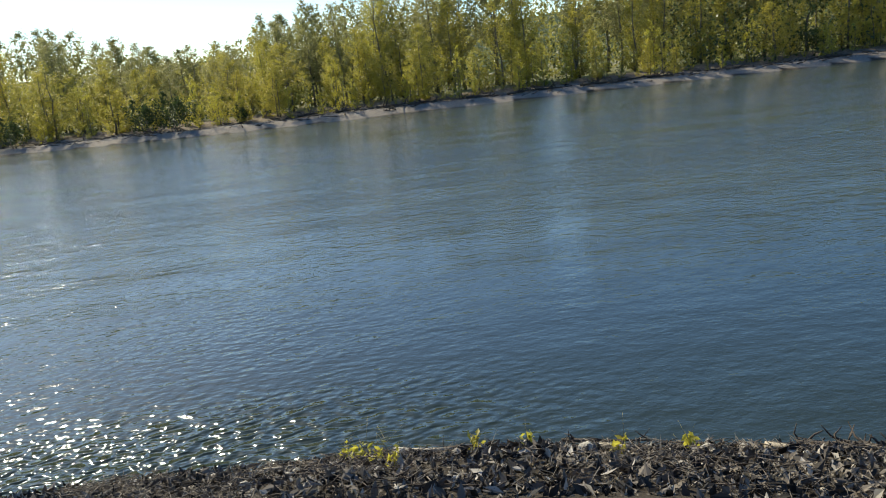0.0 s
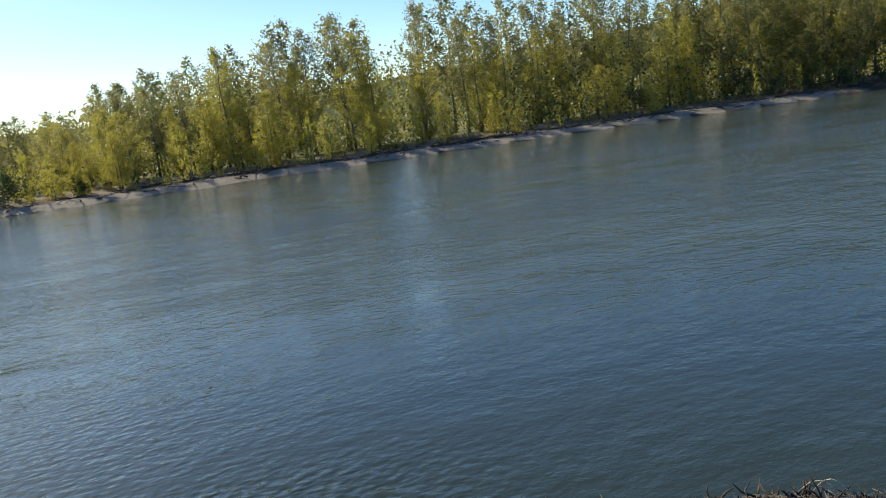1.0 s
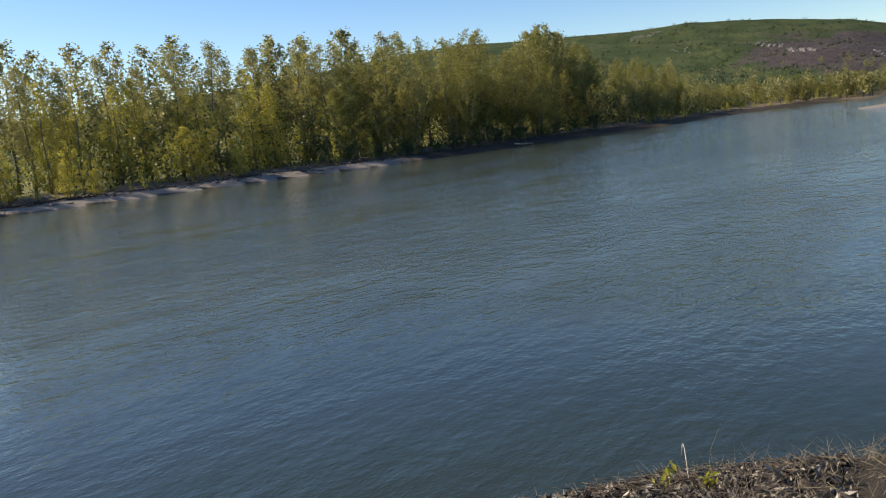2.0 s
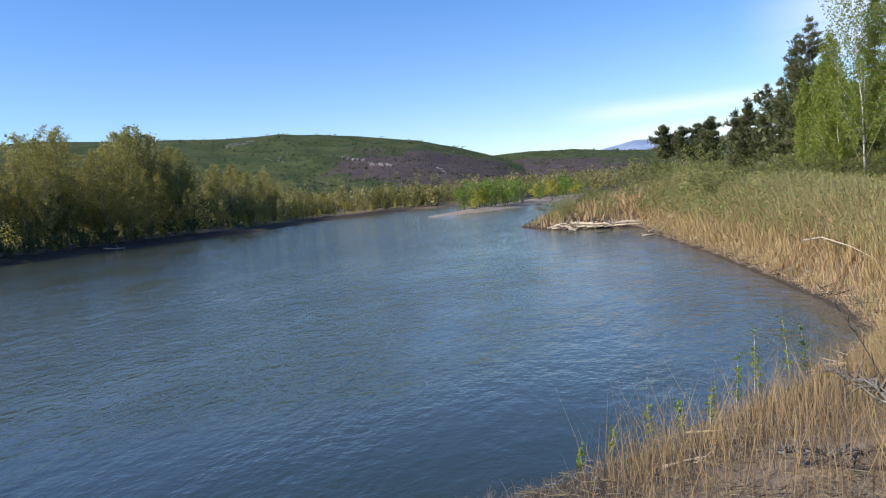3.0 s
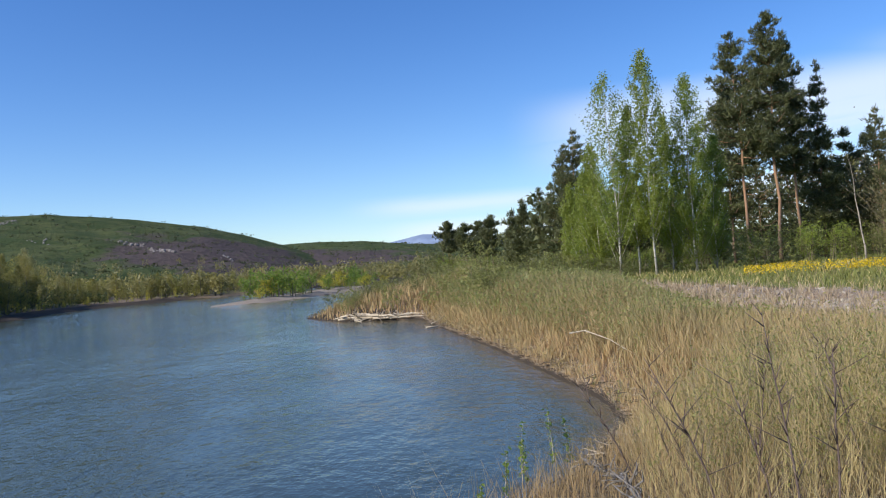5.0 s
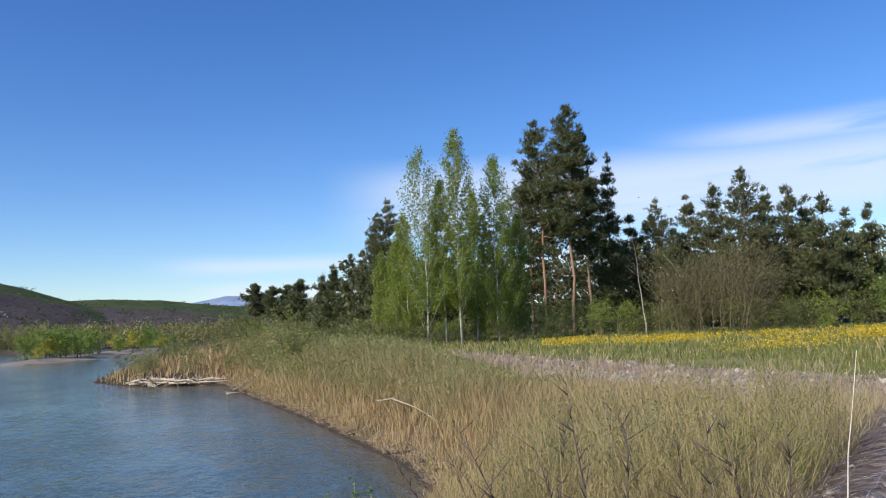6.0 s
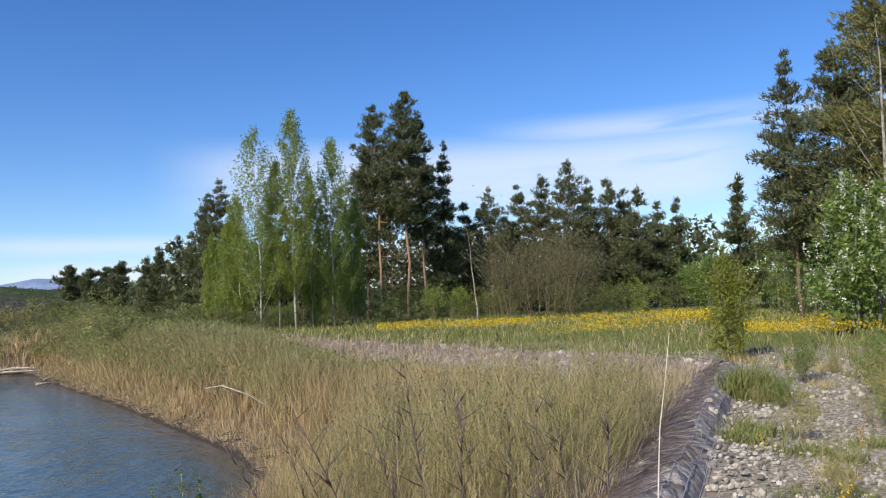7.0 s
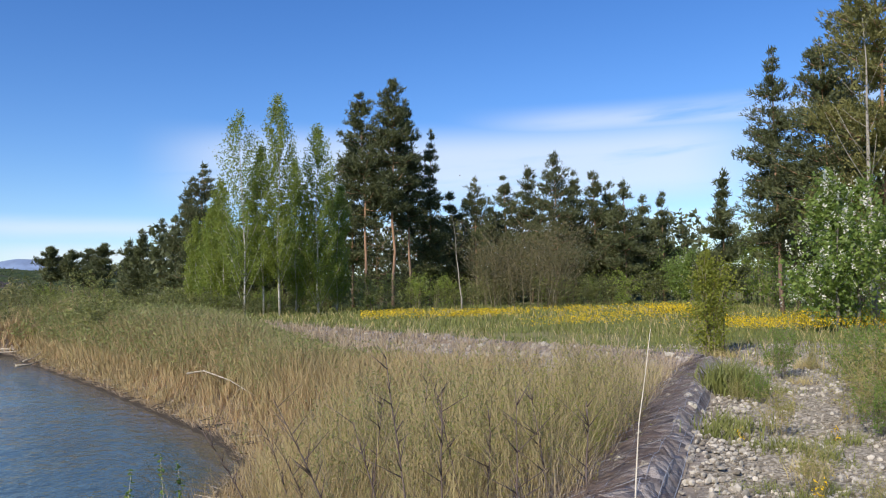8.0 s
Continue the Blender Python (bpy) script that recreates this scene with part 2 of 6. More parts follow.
# The poplar leaf dimmed to olive, so the colour carries the bank's shaded side
SHADED_POPLAR = leaf_material("shaded_poplar_leaf", (0.285, 0.27, 0.07), (0.15, 0.16, 0.044), 0.42, 0.5)
WOODS_LEAF = leaf_material("far_leaf", (0.32, 0.285, 0.10), (0.175, 0.175, 0.062), 0.35)
SCRUB_LEAF = leaf_material("scrub_leaf", (0.090, 0.105, 0.040), (0.060, 0.076, 0.030), 0.15)
CHERRY_LEAF = leaf_material("cherry_leaf", (0.27, 0.35, 0.08), (0.12, 0.18, 0.04), 0.45)
RUST_NEEDLE = leaf_material("larch_needle", (0.27, 0.24, 0.07), (0.14, 0.145, 0.045), 0.3)
BLOSSOM = leaf_material("blossom", (0.80, 0.80, 0.72), (0.62, 0.66, 0.52), 0.3)
YELLOW = leaf_material("yellow_flower", (0.80, 0.58, 0.02), (0.62, 0.42, 0.01), 0.3)
POPLAR_BARK = bark_material("poplar_bark", (0.10, 0.09, 0.07), (0.22, 0.20, 0.16), (0.08, 0.07, 0.06))
DEAD_BARK = bark_material("dead_birch_bark", (0.24, 0.21, 0.17), (0.38, 0.34, 0.28), (0.08, 0.07, 0.06))
BIRCH_BARK = bark_material("birch_bark", (0.42, 0.38, 0.32), (0.58, 0.54, 0.47), (0.08, 0.07, 0.06))
PINE_BARK = bark_material("pine_bark", (0.13, 0.09, 0.07), (0.27, 0.18, 0.12), (0.07, 0.05, 0.04), 0.8)
TWIG = plain_material("dry_twig", (0.33, 0.255, 0.125), (0.47, 0.375, 0.18), 8.0)
BROWN_TWIG = plain_material("brown_twig", (0.17, 0.14, 0.085), (0.27, 0.225, 0.14), 8.0)
DRIFT = plain_material("driftwood", (0.36, 0.30, 0.22), (0.53, 0.45, 0.34), 5.0)
DARKWOOD = plain_material("wet_wood", (0.05, 0.04, 0.03), (0.12, 0.09, 0.07), 5.0)
STONE = plain_material("river_stone", (0.27, 0.235, 0.195), (0.42, 0.375, 0.31), 6.0, 0.8, 0.4)
PALE_STONE = plain_material("pale_stone", (0.38, 0.335, 0.265), (0.55, 0.50, 0.41), 6.0, 0.8, 0.4)
LEDGE = plain_material("weathered_ledge", (0.19, 0.165, 0.15), (0.31, 0.275, 0.25), 0.4, 0.9, 0.4)
REED = blade_material("dry_reed", (0.39, 0.245, 0.14), (0.42, 0.32, 0.145), (0.29, 0.30, 0.12), 1.4)
WILLOW_STEM = blade_material("willow_stem", (0.30, 0.22, 0.12), (0.28, 0.25, 0.105), (0.24, 0.265, 0.10), 1.4)
STRAW = blade_material("straw", (0.30, 0.215, 0.115), (0.55, 0.45, 0.20), (0.52, 0.45, 0.18), 0.8)
PALE_LITTER = blade_material("pale_litter", (0.32, 0.235, 0.155), (0.45, 0.36, 0.235), (0.47, 0.39, 0.25), 0.3)
BROWN_LITTER = blade_material("brown_litter", (0.17, 0.115, 0.085), (0.25, 0.175, 0.13), (0.30, 0.22, 0.16), 0.3)
EDGE_STEM = blade_material("edge_stem", (0.20, 0.135, 0.085), (0.40, 0.28, 0.125), (0.40, 0.32, 0.13), 0.8)
LITTER = blade_material("dry_litter", (0.17, 0.14, 0.11), (0.25, 0.21, 0.16), (0.29, 0.245, 0.185), 0.3)
SHOOT_LEAF = leaf_material("shoot_leaf", (0.31, 0.32, 0.10), (0.18, 0.21, 0.07), 0.4)
OLIVE_LEAF = leaf_material("bud_leaf", (0.36, 0.34, 0.095), (0.22, 0.23, 0.06), 0.4)
HEDGE_LEAF = leaf_material("hedge_leaf", (0.17, 0.185, 0.055), (0.085, 0.105, 0.032), 0.35)
BUD_LEAF = leaf_material("willow_bud", (0.20, 0.18, 0.075), (0.12, 0.11, 0.045), 0.3)
SLIM_LEAF = leaf_material("slim_willow_leaf", (0.32, 0.34, 0.05), (0.17, 0.20, 0.035), 0.5)
LICHEN = plain_material("lichen_bark", (0.09, 0.08, 0.07), (0.24, 0.225, 0.21), 14.0)
DEAD_STEM = plain_material("dead_stem", (0.10, 0.07, 0.06), (0.17, 0.13, 0.11), 9.0)
PALE_STEM = plain_material("pale_stem", (0.62, 0.54, 0.42), (0.74, 0.66, 0.54), 9.0)
WIRE = plain_material("galvanised_wire", (0.30, 0.30, 0.32), (0.42, 0.42, 0.45), 20.0, 0.5, 0)
def debris_material():
    m, k, b = material("bark_debris", 0.75, 0.3)
    island = k.add("ShaderNodeNewGeometry").outputs["Random Per Island"]
    c = k.mix(k.ramp(island, 0.15, 0.75), (0.022, 0.018, 0.014), (0.19, 0.155, 0.12))
    c = k.mix(k.ramp(island, 0.80, 0.97), c, (0.44, 0.39, 0.32))
    k.put(b.inputs["Base Color"], c)
    return m


DEBRIS = debris_material()
GRASS = blade_material("fresh_grass", (0.17, 0.16, 0.05), (0.185, 0.205, 0.05), (0.26, 0.285, 0.08), 0.5)
# Distance haze is painted into this blue base colour
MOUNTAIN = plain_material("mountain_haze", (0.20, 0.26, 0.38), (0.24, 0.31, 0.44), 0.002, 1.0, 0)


# ---- helpers for shapes ----
def turn_to(az, d):
    """The place at a heading (degrees from +y towards -x) and a distance."""
    return -math.sin(radians(az)) * d, math.cos(radians(az)) * d


def mesh_from(name, verts, faces, attr=None, smooth=False):
    me = bpy.data.meshes.new(name)
    if isinstance(faces, np.ndarray):
        verts, (count, size) = np.asarray(verts, np.float32).reshape(-1, 3), faces.shape
        me.vertices.add(len(verts))
        me.vertices.foreach_set("co", verts.ravel())
        me.loops.add(count * size)
        me.loops.foreach_set("vertex_index", faces.astype(np.int32).ravel())
        me.polygons.add(count)
        me.polygons.foreach_set("loop_start", np.arange(count, dtype=np.int32) * size)
        me.update(calc_edges=True)
    else:
        me.from_pydata([tuple(v) for v in verts], [], [tuple(f) for f in faces])
    if attr is not None:
        key, values = attr
        if np.ndim(values) == 1:
            me.attributes.new(key, "FLOAT", "POINT").data.foreach_set("value", np.asarray(values, np.float32))
        else:
            me.attributes.new(key, "FLOAT_COLOR", "POINT").data.foreach_set("color", np.asarray(values, np.float32).ravel())
    me.polygons.foreach_set("use_smooth", np.full(len(me.polygons), smooth))
    me.update()
    return me


def part(name, me, mat, parent, label="", kind=""):
    ob = new(name, me)
    if not me.materials:
        me.materials.append(mat)
    ob.parent = parent
    return tagged(ob, label, kind=kind)


def thing(name, label, category, group="", kind="", at=None):
    ob = new(name)
    ob.empty_display_size = 0.2
    if at is not None:
        ob.matrix_basis = at
    return tagged(ob, label, category, group, kind)


class Tubes:
    """Tapered bent tubes gathered into one mesh."""

    def __init__(self, sides=6):
        self.v, self.f, self.sides = [], [], sides

    def add(self, pts, radii, sides=None):
        n = sides or self.sides
        base = len(self.v)
        pts = [Vector(p) for p in pts]
        for i, (p, r) in enumerate(zip(pts, radii)):
            d = (pts[min(i + 1, len(pts) - 1)] - pts[max(i - 1, 0)]).normalized()
            a = d.orthogonal().normalized()
            if abs(d.z) > 0.3:
                a = Vector((1, 0, 0)) - d * d.x
                a.normalize()
            b = d.cross(a)
            for s in range(n):
                w = 2 * math.pi * s / n
                self.v.append(p + (a * math.cos(w) + b * math.sin(w)) * r)
        for i in range(len(pts) - 1):
            for s in range(n):
                q = base + i * n
                self.f.append((q + s, q + (s + 1) % n, q + n + (s + 1) % n, q + n + s))
        self.f.append(tuple(base + s for s in reversed(range(n))))
        self.f.append(tuple(base + (len(pts) - 1) * n + s for s in range(n)))

    def join(self, other):
        n = len(self.v)
        self.v += other.v
        self.f += [tuple(i + n for i in f) for f in other.f]

    def mesh(self, name):
        return mesh_from(name, self.v, self.f, smooth=True)


def leaves_mesh(name, rng, centres, sizes, stretch=1.5, far=False):
    """Small folded leaf blades at the centres, each turned at random."""
    c = np.asarray(centres, float)
    n = len(c)
    s = np.asarray(sizes, float).reshape(-1, 1) * np.ones((n, 1))
    a = rng.normal(size=(n, 3))
    a /= np.linalg.norm(a, axis=1, keepdims=True)
    b = np.cross(a, rng.normal(size=(n, 3)))
    b /= np.linalg.norm(b, axis=1, keepdims=True) + 1e-9
    u = np.cross(a, b)
    if far:
        v = np.stack([c - a * s * stretch / 2, c + b * s * 0.5 + a * s * 0.2, c + a * s * stretch / 2 - b * s * 0.5], 1).reshape(-1, 3)
        return mesh_from(name, v, np.arange(n)[:, None] * 3 + [[0, 1, 2]])
    v = np.stack([c - a * s * stretch / 2, c + b * s * 0.5 + u * s * 0.12, c + a * s * stretch / 2, c - b * s * 0.5 + u * s * 0.12], 1).reshape(-1, 3)
    q = np.arange(n)[:, None] * 4
    return mesh_from(name, v, np.concatenate([q + [[0, 1, 2]], q + [[0, 2, 3]]], 0))


def spikes_mesh(name, rng, tips, dirs, per, length, width):
    """Tufts of needles: narrow blades that spread from each tip."""
    t, d = np.repeat(np.asarray(tips, float), per, 0), np.repeat(np.asarray(dirs, float), per, 0)
    n = len(t)
    ways = rng.normal(size=(n, 3)) * 0.55 + d
    ways /= np.linalg.norm(ways, axis=1, keepdims=True)
    side = np.cross(ways, rng.normal(size=(n, 3)))
    side /= np.linalg.norm(side, axis=1, keepdims=True) + 1e-9
    ln = length * rng.uniform(0.6, 1.25, (n, 1))
    o = t + rng.normal(size=(n, 3)) * length * 0.28
    v = np.stack([o - side * width, o + side * width, o + ways * ln], 1).reshape(-1, 3)
    return mesh_from(name, v, np.arange(3 * n).reshape(-1, 3))


def blades_mesh(name, rng, feet, heights, width, lean=0.25, bend=0.3):
    """Thin upright blades, two lengths each, with a value that runs from foot to tip."""
    p = np.asarray(feet, float)
    n = len(p)
    h = np.asarray(heights, float).reshape(-1, 1) * np.ones((n, 1))
    w = np.asarray(width, float).reshape(-1, 1) * np.ones((n, 1))
    az = rng.uniform(0, 2 * np.pi, n)
    side = np.stack([np.cos(az), np.sin(az), 0 * az], 1)
    tilt = rng.normal(size=(n, 3)) * lean
    tilt[:, 2] = 1
    tilt /= np.linalg.norm(tilt, axis=1, keepdims=True)
    more = rng.normal(size=(n, 3)) * bend
    more[:, 2] = -np.abs(more[:, 2]) * 0.4
    m = p + tilt * h * 0.55
    t = p + tilt * h + more * h * 0.5
    v = np.stack([p - side * w, p + side * w, m - side * w * 0.8, m + side * w * 0.8, t], 1).reshape(-1, 3)
    q = np.arange(n)[:, None] * 5
    f = np.concatenate([q + [[0, 1, 3]], q + [[0, 3, 2]], q + [[2, 3, 4]]], 0)
    return mesh_from(name, v, f, ("along", np.tile([0, 0, 0.55, 0.55, 1.0], n)))


def stone_mesh(seed, flat=0.6):
    rng = random.Random(seed)
    bm = bmesh.new()
    bmesh.ops.create_icosphere(bm, subdivisions=1, radius=0.5)
    cuts = [Vector((rng.uniform(-1, 1), rng.uniform(-1, 1), rng.uniform(-1, 1))).normalized() for _ in range(4)]
    for v in bm.verts:
        v.co *= rng.uniform(0.85, 1.12)
        for c in cuts:
            over = v.co.dot(c) - 0.36
            if over > 0:
                v.co -= c * over * 0.8
        v.co.z *= flat
        v.co.y *= 0.8
    me = bpy.data.meshes.new("stone")
    bm.to_mesh(me)
    bm.free()
    return me


# ---- the lie of the land ----
NEAR_SHORE = np.array([(-20, -300), (-12, -60), (-7.8, -8), (-6.95, -1.4), (-6.5, 1.2), (-5.45, 4.0), (-4.6, 5.4), (-3.5, 6.75), (-1.5, 8.4), (0.4, 10.3), (2.6, 12.8), (4.7, 16.5), (5.0, 20),
                       (4.6, 26), (3.9, 35), (3.0, 43), (2.2, 51), (1.7, 57), (-2, 60), (-5.2, 63.5), (-8.5, 71), (-6, 84), (-3, 105), (0.5, 124), (10, 160), (20, 215), (40, 262)], float)
TOP = np.array([(0, -300), (-1, -60), (-1.2, -8), (-0.6, 0.2), (0.5, 1.1), (12.95, 11.1), (12.6, 24), (11.6, 37), (10, 60), (7, 85), (9, 120), (22, 160), (34, 215), (60, 262)], float)
FAR_SHORE = np.array([(-300, -420), (-150, -110), (-106, -40), (-92, -12), (-88, 7), (-86.5, 27), (-84.5, 38), (-79.7, 57), (-75.5, 73), (-74.2, 95), (-74, 131), (-68, 146), (-74, 175), (-74, 200), (-62, 226), (-30, 262)], float)
ISLAND = np.array([(-32, 132), (-22.6, 138), (-15, 158), (-8, 180), (2, 215), (-6, 232), (-26, 210), (-30, 165), (-33, 140)], float)


def closed(line, x_far):
    return np.concatenate([line, [(x_far, line[-1][1]), (x_far, line[0][1])]])


LAND_NEAR, LAND_TOP, LAND_FAR = closed(NEAR_SHORE, 9000), closed(TOP, 9000), closed(FAR_SHORE, -9000)


def line_distance(p, line, loop=False):
    pts = np.concatenate([line, line[:1]]) if loop else line
    best = np.full(len(p), 1e9)
    for a, b in zip(pts[:-1], pts[1:]):
        ab = b - a
        s = np.clip(((p - a) @ ab) / (ab @ ab), 0, 1)
        best = np.minimum(best, np.hypot(*(p - a - s[:, None] * ab).T))
    return best


def inside(p, poly):
    x, y = p.T
    hit = np.zeros(len(p), bool)
    for (x0, y0), (x1, y1) in zip(poly, np.roll(poly, -1, 0)):
        if y0 == y1:
            continue
        cross = (y0 > y) != (y1 > y)
        hit ^= cross & (x < (x1 - x0) * (y - y0) / (y1 - y0) + x0)
    return hit


def rough(p, k):
    """A soft unevenness of about one, made of a few crossing waves of length near 6.3 / k."""
    x, y = p.T * k
    return (np.sin(x + 1.3 * np.sin(0.7 * y)) + np.sin(1.7 * y + 2 + 1.1 * np.sin(0.9 * x)) + np.sin(2.3 * x - 1.9 * y + 1)) / 3


def land(p):
    """Heights of the ground at the places p, and how far they lie from the water's edge on land."""
    p = np.atleast_2d(np.asarray(p, float))
    ds, df, di = line_distance(p, NEAR_SHORE), line_distance(p, FAR_SHORE), line_distance(p, ISLAND, True)
    near, far, isle = inside(p, LAND_NEAR), inside(p, LAND_FAR), inside(p, ISLAND)
    beyond = p[:, 1] > 262
    dt = np.where(inside(p, LAND_TOP), 0, line_distance(p, TOP))
    d = np.hypot(*p.T)
    top = 2.0 + 0.45 * np.clip((d - 15) / 45, 0, 1) + 0.06 * rough(p, 0.5) * np.clip(d / 8, 0, 1)
    slope = top * (ds / (ds + dt + 1e-6)) ** 0.85 + 0.05 * rough(p, 2.1) * np.clip(ds, 0, 1)
    z = -np.minimum(1.6, 0.06 + 0.22 * np.minimum(np.minimum(ds, df), di))
    z = np.where(near, np.maximum(slope, 0.02), z)
    bank = np.minimum(0.30 * df, 0.7) + np.clip((df - 4) / 6, 0, 1) * 0.7 + 0.12 * rough(p, 0.6) * np.clip(df / 3, 0, 1)
    z = np.where(far, bank, z)
    z = np.where(isle, np.minimum(0.10 * di, 0.7) + 0.05 * rough(p, 0.7) * np.clip(di / 2, 0, 1), z)
    z = np.where(beyond & ~near & ~far, 0.6, z)
    z = z + np.clip((d - 400) / 400, 0, 1) * 1.0
    return z, np.where(near, ds, np.where(far, df, np.where(isle, di, 0)))


def height(x, y):
    return float(land([(x, y)])[0][0])


def make_ground():
    radii = [0.35]
    while radii[-1] < 230:
        radii.append(radii[-1] + max(0.13, 0.017 * radii[-1]))
    while radii[-1] < 4700:
        radii.append(radii[-1] * 1.12)
    heads = np.radians(np.concatenate([np.arange(-70, 118, 0.75), np.arange(118, 290, 3.0)]))
    n, m = len(radii), len(heads)
    r, a = np.meshgrid(radii, heads, indexing="ij")
    p = np.stack([-np.sin(a) * r, np.cos(a) * r], -1).reshape(-1, 2)
    z, edge = land(p)
    v = np.column_stack([p, z])
    v = np.vstack([v, [(0, 0, height(0, 0))]])
    f = [(i * m + j, i * m + (j + 1) % m, (i + 1) * m + (j + 1) % m, (i + 1) * m + j) for i in range(n - 1) for j in range(m)]
    f += [(n * m, (j + 1) % m, j) for j in range(m)]
    d = np.hypot(*p.T)
    near, far, isle = inside(p, LAND_NEAR), inside(p, LAND_FAR), inside(p, ISLAND)
    top = inside(p, LAND_TOP)
    soft = rough(p, 0.4)
    ramp = lambda q, lo, hi: np.clip((q - lo) / (hi - lo), 0, 1)
    dtop = np.where(top, line_distance(p, TOP), -line_distance(p, TOP))
    gravel = ramp(dtop, -0.4, 0.4) * ramp(p[:, 0], 0.5, 1.5) * (1 - ramp(d, 19 + 2 * soft, 23 + 2 * soft))
    beach = far * (1 - ramp(edge, 4 + 1.5 * soft, 6 + 1.5 * soft)) * (1 - ramp(p[:, 1], 76, 82))
    zone = np.zeros((len(v), 4))
    zone[:-1, 0] = np.maximum(np.maximum(isle, 2.0 * gravel), beach)
    zone[:-1, 1] = np.maximum(top * (1 - gravel), np.maximum(0.55 * far * ramp(edge, 8, 10), p[:, 1] > 262))
    # Third channel: mud, litter, and painted shade on the wooded far bank
    zone[:-1, 2] = np.where(edge <= 0, 0.9, np.maximum(np.maximum(0.5 * far * ramp(edge, 1.6, 2.4) * (1 - ramp(edge, 5, 7)), 0.8 * far * (1 - ramp(edge, 4, 7)) * ramp(p[:, 1], 80, 84)), near * np.where(p[:, 0] < 0, (1 - ramp(edge, 2.6, 4.4)) * 0.8, np.maximum((1 - ramp(edge, 0.10, 0.32)) * 0.9, (1 - ramp(edge, 1.6, 4.2)) * (1 - ramp(p[:, 1], 14, 17)) * 0.75))))
    me = mesh_from("ground", v, f, ("zone", zone), smooth=True)
    me.materials.append(GROUND)
    return tagged(new("ground", me), "riverside earth with grass, sand, gravel and mud", "ground", kind="structure")


def make_water():
    radii = [3.0]
    while radii[-1] < 520:
        radii.append(radii[-1] * 1.022 + 0.08)
    heads = np.radians(np.concatenate([np.arange(-40, 60, 0.8), np.arange(60, 320, 4.0)]))
    n, m = len(radii), len(heads)
    r, a = np.meshgrid(radii, heads, indexing="ij")
    p = np.stack([-np.sin(a) * r, np.cos(a) * r], -1).reshape(-1, 2)
    i, j = (g.ravel() for g in np.meshgrid(np.arange(n - 1), np.arange(m), indexing="ij"))
    f = np.column_stack([i * m + j, i * m + (j + 1) % m, (i + 1) * m + (j + 1) % m, (i + 1) * m + j])
    wide = np.interp(p[:, 1], [9, 16, 24, 40, 58, 66, 80], [0.5, 1.0, 1.7, 2.2, 3.0, 2.4, 1.2])
    shoal_reflect = np.clip(1 - line_distance(p, NEAR_SHORE) / wide, 0, 1) * np.clip((p[:, 1] - 7) / 5, 0, 1)
    shoal_reflect = np.maximum(shoal_reflect, np.clip(1 - line_distance(p, ISLAND, True) / 5, 0, 1))
    me = mesh_from("water", np.column_stack([p, 0 * p[:, 0]]), f, ("shoal_reflect", shoal_reflect))
    me.materials.append(WATER)
    return tagged(new("water", me), "wide blue-grey river with small ripples and glints", "river", kind="structure")


ground = make_ground()
water = make_water()


NEAR_RIDGE = [(126, 2.4), (105, 2.6), (90, 2.9), (75, 3.3), (60, 4.0), (48, 5.2), (39, 5.9), (30, 5.4), (27.2, 5.25), (23.3, 5.35), (18.5, 4.9), (13.6, 4.15), (10.4, 3.2), (8, 2.4), (5, 1.2), (2, 0.3)]
FAR_RIDGE = [(16, 1.0), (11, 2.0), (8, 2.55), (4.6, 2.57), (2.1, 2.42), (-1.1, 2.0), (-3.5, 1.75), (-8, 1.5), (-20, 1.2), (-45, 1.2), (-70, 1.0)]
FAR_PEAKS = [(4, 1.6), (0.5, 2.1), (-0.7, 2.3), (-1.9, 2.55), (-2.9, 2.5), (-3.4, 2.62), (-4.6, 2.2), (-6, 2.1), (-9, 1.6), (-20, 1.2)]


def ridge_height(a, r, skyline, r0, r1, r2, bumps):
    """Heights of a ridge whose crest, seen from the river, follows the skyline rows of heading and elevation; and how far up they lie."""
    e = np.interp(-np.asarray(a), [-q[0] for q in skyline], [q[1] for q in skyline])
    crest = r1 * np.tan(np.radians(e + 0.12)) + 6
    s = np.where(r < r1, (r - r0) / (r1 - r0), 1 - (r - r1) / (r2 - r1) * 1.2)
    up = np.clip(s, 0, 1)
    q = np.column_stack([-np.sin(np.radians(a)) * r, np.cos(np.radians(a)) * r])
    z = crest * up ** 1.25 + bumps * np.minimum(1, up * 3) * (5 * rough(q, 0.02) + 2 * rough(q, 0.07)) * (1 - 0.75 * up ** 4)
    return np.column_stack([q, z - 3]), s


def hill_height(a, r):
    """The higher of the two ridges at a heading and distance."""
    a, r = np.array([a], float), np.array([r], float)
    return max(ridge_height(a, r, NEAR_RIDGE, 560, 1250, 1900, 1.0)[0][0, 2], ridge_height(a, r, FAR_RIDGE, 650, 1600, 2300, 1.0)[0][0, 2], 0.0)


